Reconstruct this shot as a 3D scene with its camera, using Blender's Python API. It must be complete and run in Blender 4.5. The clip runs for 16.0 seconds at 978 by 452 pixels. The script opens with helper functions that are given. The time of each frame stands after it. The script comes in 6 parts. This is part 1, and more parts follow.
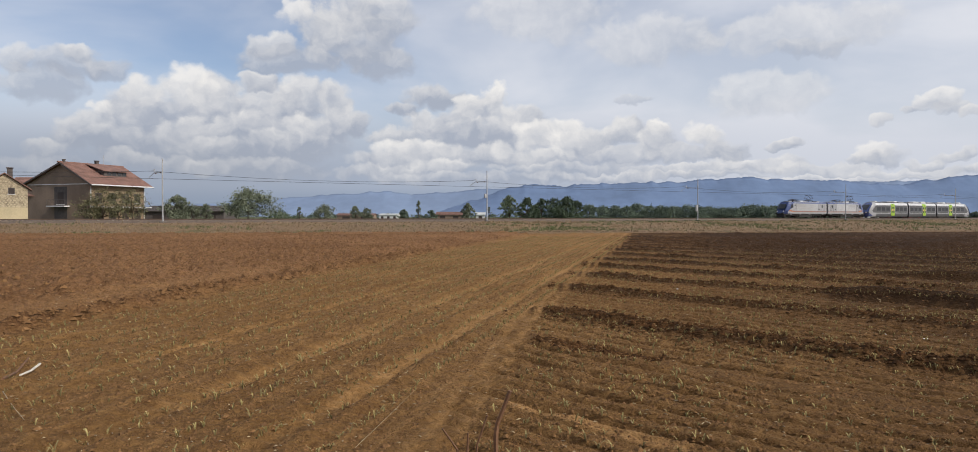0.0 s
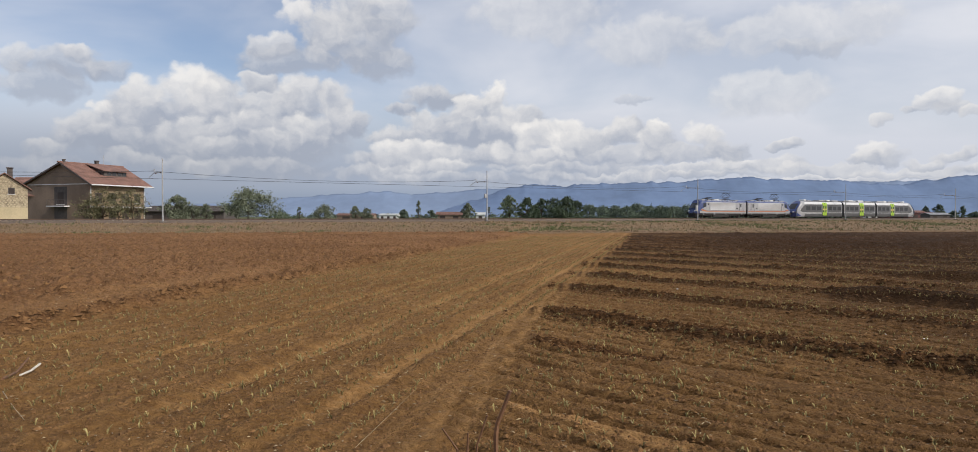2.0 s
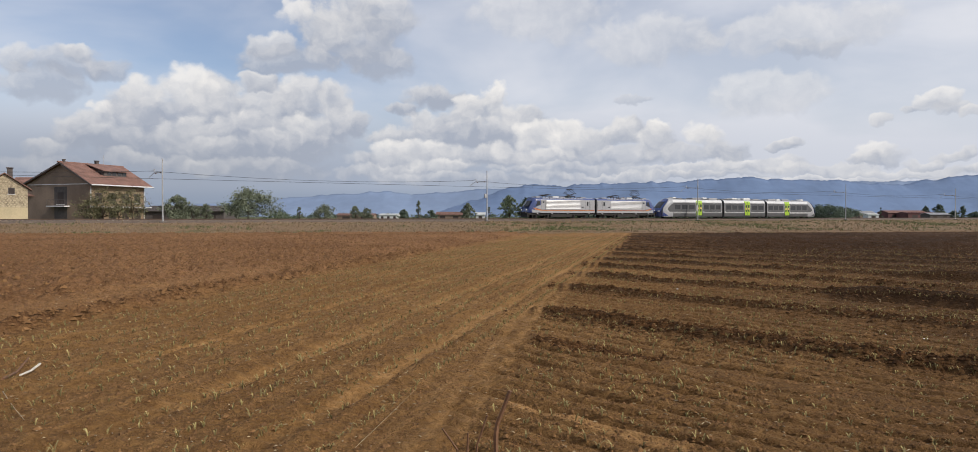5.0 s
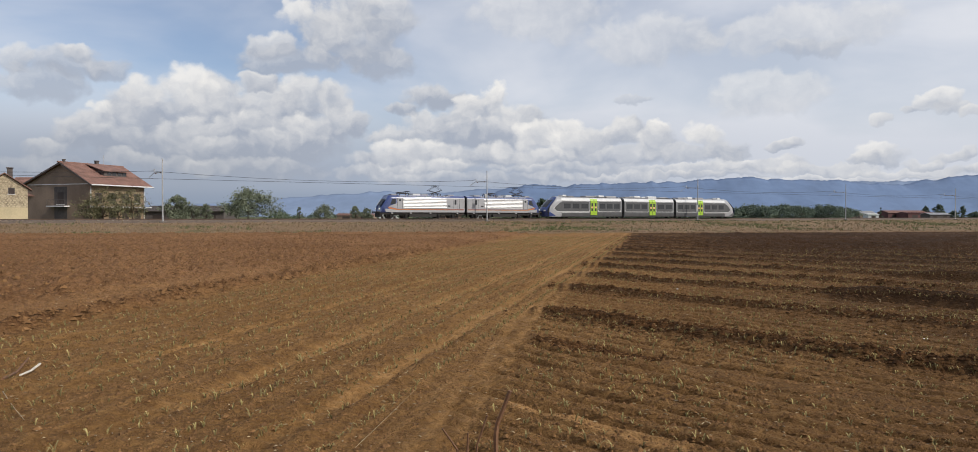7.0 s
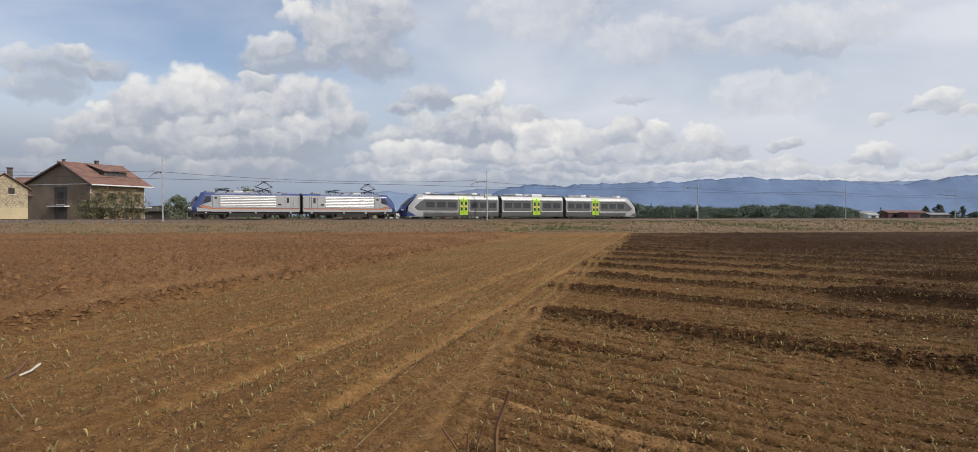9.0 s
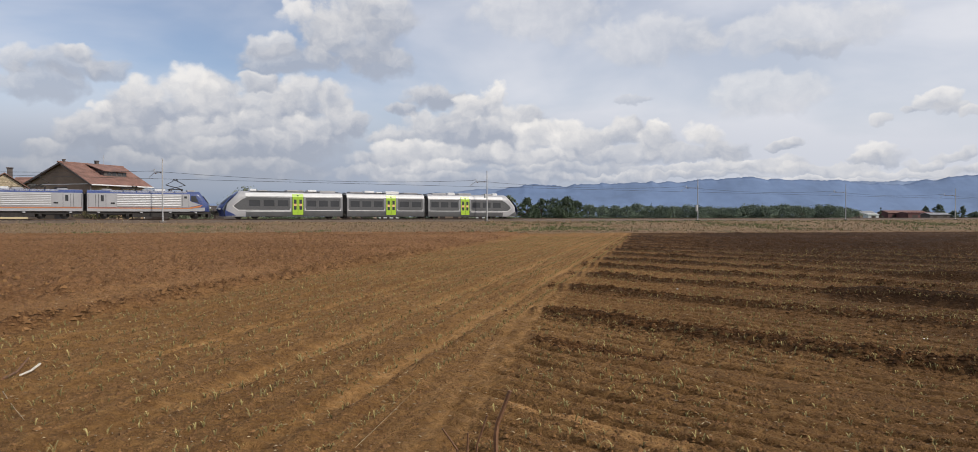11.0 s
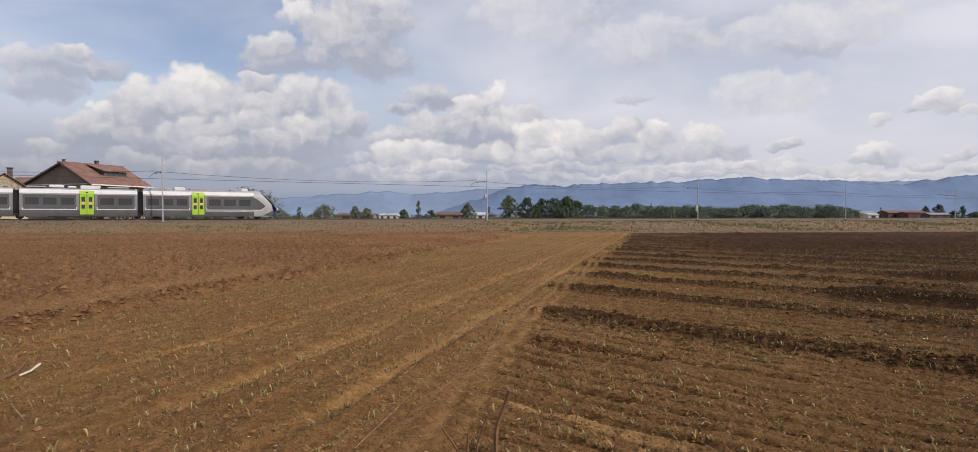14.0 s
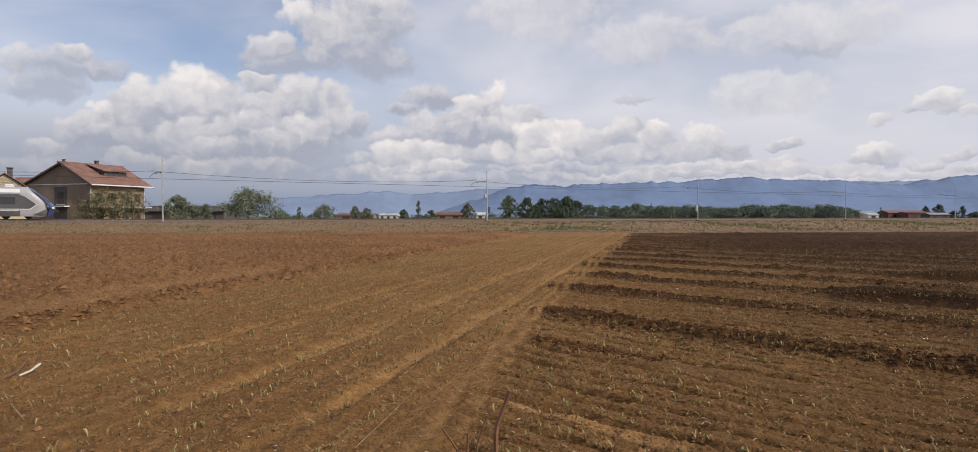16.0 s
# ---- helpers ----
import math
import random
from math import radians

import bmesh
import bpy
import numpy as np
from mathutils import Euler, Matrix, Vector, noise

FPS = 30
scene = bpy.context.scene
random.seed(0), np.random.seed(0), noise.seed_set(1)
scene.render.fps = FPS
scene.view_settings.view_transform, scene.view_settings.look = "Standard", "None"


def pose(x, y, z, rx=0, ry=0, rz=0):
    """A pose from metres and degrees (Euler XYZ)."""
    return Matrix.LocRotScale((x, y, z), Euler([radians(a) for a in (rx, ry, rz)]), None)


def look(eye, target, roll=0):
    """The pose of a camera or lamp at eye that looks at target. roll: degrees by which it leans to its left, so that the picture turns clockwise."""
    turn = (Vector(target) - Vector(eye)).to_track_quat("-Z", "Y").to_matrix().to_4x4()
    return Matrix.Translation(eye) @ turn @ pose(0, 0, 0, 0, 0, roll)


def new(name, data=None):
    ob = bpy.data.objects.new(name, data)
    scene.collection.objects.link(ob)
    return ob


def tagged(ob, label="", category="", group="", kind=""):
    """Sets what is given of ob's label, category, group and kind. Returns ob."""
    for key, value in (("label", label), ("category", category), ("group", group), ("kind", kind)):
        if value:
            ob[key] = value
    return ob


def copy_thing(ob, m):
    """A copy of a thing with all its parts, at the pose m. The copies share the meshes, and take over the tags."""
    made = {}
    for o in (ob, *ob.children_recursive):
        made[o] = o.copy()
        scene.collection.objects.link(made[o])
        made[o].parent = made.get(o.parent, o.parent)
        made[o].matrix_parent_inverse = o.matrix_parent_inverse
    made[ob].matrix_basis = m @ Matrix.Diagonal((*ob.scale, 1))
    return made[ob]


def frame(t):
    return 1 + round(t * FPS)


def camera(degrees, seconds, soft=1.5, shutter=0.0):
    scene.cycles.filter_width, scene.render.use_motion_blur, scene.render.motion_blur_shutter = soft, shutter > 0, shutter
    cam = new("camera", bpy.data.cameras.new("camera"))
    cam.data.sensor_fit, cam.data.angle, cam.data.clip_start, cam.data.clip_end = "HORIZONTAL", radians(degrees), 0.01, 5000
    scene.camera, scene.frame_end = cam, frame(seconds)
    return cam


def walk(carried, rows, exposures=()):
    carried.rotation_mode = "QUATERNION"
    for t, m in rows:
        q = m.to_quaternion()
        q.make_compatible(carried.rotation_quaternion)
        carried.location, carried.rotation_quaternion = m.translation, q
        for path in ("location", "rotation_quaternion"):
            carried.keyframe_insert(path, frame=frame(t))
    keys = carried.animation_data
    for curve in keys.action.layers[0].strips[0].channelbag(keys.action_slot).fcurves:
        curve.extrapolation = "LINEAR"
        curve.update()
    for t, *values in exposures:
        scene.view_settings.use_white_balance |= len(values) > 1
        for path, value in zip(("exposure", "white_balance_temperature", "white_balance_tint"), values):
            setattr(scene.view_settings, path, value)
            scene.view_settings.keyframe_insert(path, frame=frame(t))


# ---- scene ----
cam = camera(69.98, 16.0, soft=0.8)
EYE = 2.0
walk(cam, [(0.0, look((0, 0, EYE), (0, 1000, EYE - 13.4))), (16.0, look((0, 0, EYE), (0, 1000, EYE - 13.4)))],
     exposures=[(0.0, 0.0, 6500, 10), (4.0, 0.0, 6520, 10.5), (8.5, 0.0, 6500, 9), (12.5, 0.0, 6600, 12), (16.0, 0.0, 6680, 14)])

# ---- sun and sky ----
SUN_AZ, SUN_EL = math.atan2(0.883, -0.469), radians(37)   # azimuth from +y towards +x
sun = new("sun", bpy.data.lights.new("sun", "SUN"))
sun.data.energy, sun.data.angle, sun.data.color = 2.9, radians(1.2), (1.0, 0.94, 0.85)
sun.matrix_world = look((0.883 * 100, -0.469 * 100, 100 * math.tan(SUN_EL)), (0, 0, 0))


class Nodes:
    """Short hand for node trees."""

    def __init__(self, tree):
        self.tree = tree
        tree.nodes.clear()

    def add(self, kind):
        return self.tree.nodes.new(kind)

    def put(self, socket, value):
        if isinstance(value, bpy.types.NodeSocket):
            self.tree.links.new(value, socket)
        elif value is not None:
            socket.default_value = value

    def math(self, op, a, b=None, c=None, clamp=False):
        n = self.add("ShaderNodeMath")
        n.operation, n.use_clamp = op, clamp
        for i, v in enumerate((a, b, c)):
            self.put(n.inputs[i], v)
        return n.outputs[0]

    def vec(self, op, a, b=None):
        n = self.add("ShaderNodeVectorMath")
        n.operation = op
        self.put(n.inputs[0], a)
        if b is not None:
            self.put(n.inputs[1], b)
        return n.outputs["Value"] if op in ("LENGTH", "DOT_PRODUCT") else n.outputs[0]

    def xyz(self, x, y, z):
        n = self.add("ShaderNodeCombineXYZ")
        for i, v in enumerate((x, y, z)):
            self.put(n.inputs[i], v)
        return n.outputs[0]

    def mix(self, f, a, b, blend="MIX"):
        n = self.add("ShaderNodeMix")
        n.data_type, n.blend_type = "RGBA", blend
        self.put(n.inputs[0], f)
        self.put(n.inputs[6], a)
        self.put(n.inputs[7], b)
        return n.outputs[2]

    def noise(self, v, scale, detail=4.0, rough=0.5, distortion=0.0):
        n = self.add("ShaderNodeTexNoise")
        self.put(n.inputs["Vector"], v)
        n.inputs["Scale"].default_value = scale
        n.inputs["Detail"].default_value = detail
        n.inputs["Roughness"].default_value = rough
        n.inputs["Distortion"].default_value = distortion
        return n.outputs[0]

    def noise_colour(self, v, scale):
        n = self.add("ShaderNodeTexNoise")
        self.put(n.inputs["Vector"], v)
        n.inputs["Scale"].default_value = scale
        n.inputs["Detail"].default_value = 3.0
        return n.outputs[1]

    def cells(self, v, scale):
        n = self.add("ShaderNodeTexVoronoi")
        n.feature = "SMOOTH_F1"
        self.put(n.inputs["Vector"], v)
        n.inputs["Scale"].default_value = scale
        n.inputs["Smoothness"].default_value = 0.35
        return n.outputs["Distance"]

    def ramp(self, f, lo, hi, a=0.0, b=1.0):
        n = self.add("ShaderNodeMapRange")
        n.interpolation_type = "SMOOTHSTEP"
        for i, v in enumerate((f, lo, hi, a, b)):
            self.put(n.inputs[i], v)
        return n.outputs[0]


def sky_point(x, y):
    """Azimuth and elevation of a place of the sky, from its offset in the view's plane."""
    az = math.atan((x - 784) / 1120)
    return az, math.atan((347 - y) / 1120 * math.cos(az))


# cumulus clouds: puffs of each cloud from back to front, as centre, half width, half height, brightness
PUFFS = []


def cloud(puffs, thick=0.92):
    for cx, cy, rx, ry, bright in puffs:
        PUFFS.append((cx, cy, rx, ry, bright, thick))


cloud([(1290, 82, 80, 26, 0.25), (1010, 162, 40, 11, 0.2), (1225, 150, 130, 50, 0.85), (870, 15, 150, 70, 0.95), (1280, 50, 220, 80, 0.9), (1050, 60, 150, 60, 0.8)], 0.45)
cloud([(610, 95, 75, 30, 0.3), (560, 55, 95, 62, 0.55), (615, 20, 60, 60, 0.6), (485, 30, 46, 17, 0.95), (520, 50, 60, 40, 0.6),
       (575, 15, 50, 40, 0.75), (465, 95, 100, 26, 0.25), (440, 72, 50, 20, 0.5)], 0.8)
cloud([(70, 130, 100, 28, 0.25), (110, 102, 90, 24, 0.4), (28, 88, 40, 24, 0.75), (125, 88, 34, 14, 0.6), (170, 112, 50, 20, 0.3)], 0.7)
cloud([(290, 232, 190, 46, 0.15), (420, 222, 170, 50, 0.3), (430, 170, 70, 42, 0.5), (420, 128, 36, 18, 0.6), (480, 160, 60, 38, 0.6),
       (535, 160, 36, 32, 0.75), (545, 195, 46, 38, 0.45), (572, 195, 32, 24, 0.4), (350, 155, 60, 46, 0.65), (305, 138, 66, 42, 0.85), (228, 150, 40, 32, 0.8)])
cloud([(200, 170, 44, 30, 0.65), (160, 180, 30, 22, 0.85), (128, 208, 40, 30, 0.55), (215, 195, 80, 30, 0.35), (300, 182, 100, 24, 0.15),
       (390, 200, 70, 26, 0.55), (300, 215, 60, 36, 0.6), (500, 205, 66, 30, 0.6), (340, 238, 80, 24, 0.4), (180, 230, 90, 24, 0.1), (465, 222, 70, 20, 0.5)])
cloud([(60, 272, 110, 20, 0.2), (80, 245, 54, 17, 0.45), (240, 258, 90, 16, 0.6), (325, 268, 60, 15, 0.6), (430, 268, 120, 18, 0.2)], 0.8)
cloud([(700, 155, 60, 24, 0.35), (650, 175, 40, 14, 0.3), (765, 178, 56, 40, 0.7), (790, 152, 34, 22, 0.95), (755, 165, 34, 26, 0.85), (840, 190, 56, 32, 0.65),
       (700, 195, 66, 26, 0.75), (905, 205, 40, 26, 0.95), (800, 215, 80, 30, 0.5), (860, 215, 56, 30, 0.85), (740, 218, 90, 24, 0.2), (915, 228, 60, 34, 0.85)])
cloud([(640, 218, 56, 20, 0.5), (670, 242, 76, 24, 0.8), (780, 250, 110, 24, 0.45), (640, 262, 90, 20, 0.4), (870, 255, 90, 22, 0.55), (720, 268, 66, 15, 0.75),
       (950, 230, 50, 32, 0.5), (1000, 212, 50, 26, 0.6), (1055, 208, 22, 15, 0.95), (1050, 228, 50, 28, 0.7), (1130, 216, 40, 24, 0.95), (1158, 238, 44, 30, 0.6)])
cloud([(1000, 252, 100, 22, 0.4), (1090, 248, 80, 22, 0.55), (900, 272, 150, 15, 0.5), (620, 278, 110, 13, 0.4), (1220, 265, 110, 18, 0.75), (1330, 270, 130, 17, 0.7),
       (1460, 272, 130, 16, 0.7), (1100, 275, 140, 14, 0.55), (1560, 268, 80, 18, 0.7), (760, 287, 220, 13, 0.3), (1050, 284, 220, 13, 0.5), (1350, 284, 220, 12, 0.6)], 0.75)
cloud([(1255, 234, 36, 13, 0.35), (1275, 226, 26, 11, 0.75), (1410, 250, 54, 16, 0.6), (1405, 240, 36, 19, 0.9), (1380, 254, 32, 12, 0.7), (1520, 245, 46, 15, 0.75),
       (1545, 237, 32, 14, 0.75), (1480, 257, 46, 12, 0.75), (1520, 175, 44, 16, 0.75), (1500, 162, 40, 23, 0.85), (1470, 176, 28, 12, 0.75), (1410, 186, 22, 15, 0.8), (1556, 178, 34, 14, 0.8)], 0.75)


def make_sky():
    world = bpy.data.worlds.new("sky")
    scene.world = world
    world.use_nodes = True
    k = Nodes(world.node_tree)
    coord = k.add("ShaderNodeTexCoord").outputs["Generated"]
    sep = k.add("ShaderNodeSeparateXYZ")
    k.put(sep.inputs[0], coord)
    x, y, z = sep.outputs
    az = k.math("ARCTAN2", x, y)
    el = k.math("ARCSINE", z)
    here = k.xyz(az, el, 0.0)

    # wind-torn edges: the place is bent by noise, and small lobes eat into the puffs
    wide = k.vec("SUBTRACT", k.noise_colour(k.vec("MULTIPLY", here, (1.0, 1.3, 1.0)), 13.0), (0.5, 0.5, 0.5))
    tight = k.vec("SUBTRACT", k.noise_colour(here, 52.0), (0.5, 0.5, 0.5))
    bent = k.vec("ADD", k.vec("MULTIPLY", wide, (0.055, 0.040, 0.0)), k.vec("MULTIPLY", tight, (0.024, 0.020, 0.0)))
    lobes = k.math("ADD", k.math("MULTIPLY", k.cells(k.vec("ADD", here, bent), 24.0), 0.55), k.math("MULTIPLY", k.cells(k.vec("ADD", here, bent), 60.0), 0.45))
    soft = k.noise(k.vec("MULTIPLY", here, (1.0, 1.5, 1.0)), 22.0, 6.0, 0.62)
    ate = k.math("ADD", k.math("MULTIPLY", lobes, 0.75), k.math("MULTIPLY", k.math("SUBTRACT", 0.62, soft), 0.75))
    place = k.vec("ADD", k.vec("ADD", here, bent), k.xyz(0.0, 0.0, ate))
    # thin high veil, denser towards the sun's side and the horizon
    sky = k.add("ShaderNodeTexSky")
    sky.sky_type, sky.sun_disc = "NISHITA", False
    sky.sun_elevation, sky.sun_rotation, sky.dust_density = SUN_EL, SUN_AZ, 0.7
    blue = k.vec("SCALE", sky.outputs[0])
    blue.node.inputs["Scale"].default_value = 0.097
    veil = k.noise(k.vec("MULTIPLY", here, (1.0, 2.3, 1.0)), 3.0, 5.0, 0.5, 0.3)
    veil = k.math("ADD", k.math("MULTIPLY", k.ramp(veil, 0.3, 0.7), 0.55), k.ramp(az, -0.35, 0.35, 0.05, 0.5))
    veil = k.math("ADD", veil, k.ramp(el, 0.2, 0.03, 0.0, 0.45), clamp=True)
    blue = k.vec("MULTIPLY", blue, (1.10, 1.06, 1.12))
    behind = k.mix(veil, blue, (0.735, 0.755, 0.815, 1))
    low = k.math("MULTIPLY", k.ramp(el, 0.18, 0.05), k.ramp(az, 0.5, -0.1, 0.3, 0.95))
    behind = k.mix(low, behind, (0.355, 0.41, 0.515, 1))
    colour = behind
    curl = k.math("MULTIPLY", k.math("SUBTRACT", k.noise(k.vec("ADD", here, bent), 58.0, 5.0, 0.55), 0.5), 0.7)
    for n, (cx, cy, rx, ry, bright, thick) in enumerate(PUFFS):
        if n % 12 == 11:      # puffs farther forward are reckoned after those behind them
            place = k.vec("ADD", place, k.vec("MULTIPLY", colour, (1e-7, 1e-7, 0.0)))
        a, e = sky_point(cx, cy)
        a2, e2 = sky_point(cx + rx, cy - ry)
        sx, sy = 1 / (a2 - a), 1 / (e2 - e)
        to = k.add("ShaderNodeMapping")
        k.put(to.inputs["Vector"], place)
        to.inputs["Location"].default_value = (-a * sx, -e * sy, 0)
        to.inputs["Scale"].default_value = (sx, sy, 1)
        d = to.outputs[0]
        alpha = k.ramp(k.vec("DOT_PRODUCT", d, d), 1.18, 0.55, 0.0, thick)
        lit = k.math("ADD", k.math("ADD", curl, k.vec("DOT_PRODUCT", d, (-0.12, 0.44, -0.6))), 0.27 + 0.76 * (bright if bright > 0.78 else 0.78 * bright), clamp=True)
        colour = k.mix(alpha, colour, k.mix(lit, (0.385, 0.425, 0.51, 1), (0.88, 0.86, 0.835, 1)))
    # blue distance under the cloud bank, and a greyer bank beyond the houses
    distance = k.math("MULTIPLY", k.ramp(el, 0.046, 0.018), k.ramp(az, 0.10, -0.08, 0.0, 0.85))
    colour = k.mix(distance, colour, (0.255, 0.325, 0.445, 1))
    grey = k.math("MULTIPLY", k.ramp(el, 0.14, 0.06), k.ramp(az, -0.12, -0.42, 0.0, 0.42))
    colour = k.mix(grey, colour, (0.30, 0.335, 0.40, 1))
    bg = k.add("ShaderNodeBackground")
    k.put(bg.inputs["Color"], colour)
    bg.inputs["Strength"].default_value = 1.0
    out = k.add("ShaderNodeOutputWorld")
    k.put(out.inputs[0], bg.outputs[0])


make_sky()


# ---- materials ----
def material(name, colour, rough=0.7, metal=0.0, vary=0.25, scale=1.0, fine=12.0, bump=0.15, island=0.0, tint=None, coat=0.0, spec=0.5):
    """A surface with stains and grain at two scales; sizes in metres through scale and fine."""
    m = bpy.data.materials.new(name)
    m.use_nodes = True
    k = Nodes(m.node_tree)
    at = k.add("ShaderNodeTexCoord").outputs["Object"]
    large = k.noise(at, scale, 3.0, 0.55)
    small = k.noise(at, fine, 4.0, 0.6)
    both = k.math("ADD", k.math("MULTIPLY", large, 0.6), k.math("MULTIPLY", small, 0.4))
    dark = tuple(c * (1 - vary) for c in colour) + (1,)
    light = tuple(min(1, c * (1 + vary)) for c in (tint or colour)) + (1,)
    col = k.mix(k.ramp(both, 0.3, 0.7), dark, light)
    if island:
        r = k.add("ShaderNodeNewGeometry").outputs["Random Per Island"]
        col = k.mix(1.0, col, k.mix(r, (1 - island,) * 3 + (1,), (1 + island, 1 + island, 1 + island * 0.6, 1)), "MULTIPLY")
    b = k.add("ShaderNodeBsdfPrincipled")
    k.put(b.inputs["Base Color"], col)
    k.put(b.inputs["Roughness"], k.ramp(small, 0.2, 0.8, max(0.02, rough - 0.08), min(1, rough + 0.08)))
    b.inputs["Metallic"].default_value = metal
    b.inputs["Coat Weight"].default_value = coat
    b.inputs["Specular IOR Level"].default_value = spec
    if bump:
        h = k.add("ShaderNodeBump")
        h.inputs["Strength"].default_value = bump
        h.inputs["Distance"].default_value = 0.02
        k.put(h.inputs["Height"], both)
        k.put(b.inputs["Normal"], h.outputs[0])
    o = k.add("ShaderNodeOutputMaterial")
    k.put(o.inputs[0], b.outputs[0])
    return m


def ground_material():
    """Soil, stubble and grass, mixed by the zones stored on the ground sheet."""
    m = bpy.data.materials.new("ground")
    m.use_nodes = True
    k = Nodes(m.node_tree)
    at = k.add("ShaderNodeNewGeometry").outputs["Position"]

    def zone(name):
        n = k.add("ShaderNodeAttribute")
        n.attribute_name = name
        return n.outputs["Fac"]
    patch = k.noise(at, 0.11, 4.0, 0.55)
    clod = k.noise(at, 4.5, 5.0, 0.65)
    grain = k.noise(at, 24.0, 6.0, 0.75)
    mixed = k.math("ADD", k.math("MULTIPLY", patch, 0.3), k.math("ADD", k.math("MULTIPLY", clod, 0.33), k.math("MULTIPLY", grain, 0.37)))
    tone = k.ramp(mixed, 0.34, 0.66)
    crop = k.mix(tone, (0.146, 0.069, 0.022, 1), (0.355, 0.194, 0.071, 1))
    plough = k.mix(tone, (0.140, 0.065, 0.027, 1), (0.355, 0.188, 0.086, 1))
    # dark tone for moist soil, and for cloud, hollow and furrow shade coloured in
    moist_shade = k.mix(tone, (0.023, 0.0108, 0.0040, 1), (0.082, 0.0395, 0.0148, 1))
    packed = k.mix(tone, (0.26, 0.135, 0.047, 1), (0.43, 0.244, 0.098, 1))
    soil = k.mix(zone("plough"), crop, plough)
    soil = k.mix(zone("moist_shade"), soil, moist_shade)
    soil = k.mix(zone("packed"), soil, packed)
    tuft = k.noise(at, 0.16, 5.0, 0.6, 0.6)
    green = k.mix(k.ramp(tuft, 0.56, 0.70), (0.25, 0.162, 0.095, 1), (0.11, 0.12, 0.04, 1))
    green = k.mix(k.ramp(clod, 0.35, 0.7), green, (0.225, 0.16, 0.098, 1))
    soil = k.mix(zone("grass"), soil, green)
    far = k.mix(tone, (0.06, 0.08, 0.03, 1), (0.14, 0.13, 0.06, 1))
    soil = k.mix(zone("meadow"), soil, far)
    b = k.add("ShaderNodeBsdfPrincipled")
    k.put(b.inputs["Base Color"], soil)
    b.inputs["Roughness"].default_value = 0.95
    b.inputs["Specular IOR Level"].default_value = 0.15
    h = k.add("ShaderNodeBump")
    h.inputs["Strength"].default_value = 0.95
    h.inputs["Distance"].default_value = 0.075
    crumbs = k.math("MULTIPLY", k.cells(k.vec("ADD", at, k.vec("MULTIPLY", k.noise_colour(at, 9.0), (0.06, 0.06, 0.06))), 13.0), -0.8)
    rough_ground = k.math("ADD", k.math("ADD", clod, crumbs), k.math("MULTIPLY", grain, 1.0))
    k.put(h.inputs["Height"], k.math("MULTIPLY", rough_ground, k.ramp(zone("packed"), 0.0, 1.0, 1.0, 0.45)))
    k.put(b.inputs["Normal"], h.outputs[0])
    o = k.add("ShaderNodeOutputMaterial")
    k.put(o.inputs[0], b.outputs[0])
    return m


SOIL = ground_material()
CLOD = material("clod_soil", (0.185, 0.098, 0.045), 0.95, spec=0.1, vary=0.35, scale=3, fine=30, bump=0.6, island=0.28)
CLOD_DARK = material("moist_clod_soil", (0.070, 0.033, 0.0135), 0.95, spec=0.1, vary=0.4, scale=3, fine=30, bump=0.6, island=0.35)
SEEDLING = material("maize_leaf", (0.245, 0.20, 0.085), 0.75, spec=0.15, vary=0.3, scale=6, fine=40, bump=0, island=0.4, tint=(0.305, 0.24, 0.112))
STRAW = material("straw", (0.34, 0.25, 0.15), 0.8, vary=0.3, fine=40, bump=0.1, island=0.4)
DRYSTEM = material("dry_stem", (0.17, 0.085, 0.042), 0.85, vary=0.4, scale=8, fine=60, bump=0.4)
PALEWOOD = material("bleached_wood", (0.62, 0.56, 0.47), 0.8, vary=0.25, scale=10, fine=60, bump=0.4)
GRASS = material("dry_grass", (0.25, 0.175, 0.095), 0.8, vary=0.35, scale=0.15, fine=3, bump=0, island=0.28, tint=(0.285, 0.20, 0.118))
GREEN = material("green_grass", (0.115, 0.13, 0.045), 0.7, vary=0.35, scale=0.2, fine=3, bump=0, island=0.4)
BALLAST = material("ballast_stone", (0.135, 0.098, 0.072), 0.95, vary=0.45, scale=3, fine=25, bump=0.8)
STEEL = material("rail_steel", (0.13, 0.085, 0.06), 0.6, metal=0.3, vary=0.3, fine=30)
CONCRETE = material("concrete", (0.15, 0.13, 0.115), 0.9, vary=0.2, scale=1.5, fine=20, bump=0.3)
GALVANISED = material("galvanised_steel", (0.42, 0.42, 0.42), 0.6, metal=0.3, vary=0.2, scale=2, fine=30)
WIRE = material("oxidised_copper_wire", (0.06, 0.065, 0.065), 0.6, metal=0.5, vary=0.2, bump=0)
INSULATOR = material("brown_insulator", (0.16, 0.09, 0.06), 0.25, vary=0.2, bump=0)
SILVER = material("silver_grey_paint", (0.36, 0.36, 0.37), 0.38, vary=0.1, scale=0.6, fine=6, bump=0.04, coat=0.2)
COACHGREY = material("coach_grey_paint", (0.21, 0.21, 0.215), 0.4, vary=0.12, scale=0.6, fine=6, bump=0.04, coat=0.2)
RIBBED = material("ribbed_aluminium", (0.52, 0.52, 0.52), 0.40, metal=0.5, vary=0.08, scale=0.8, fine=9, bump=0.04)
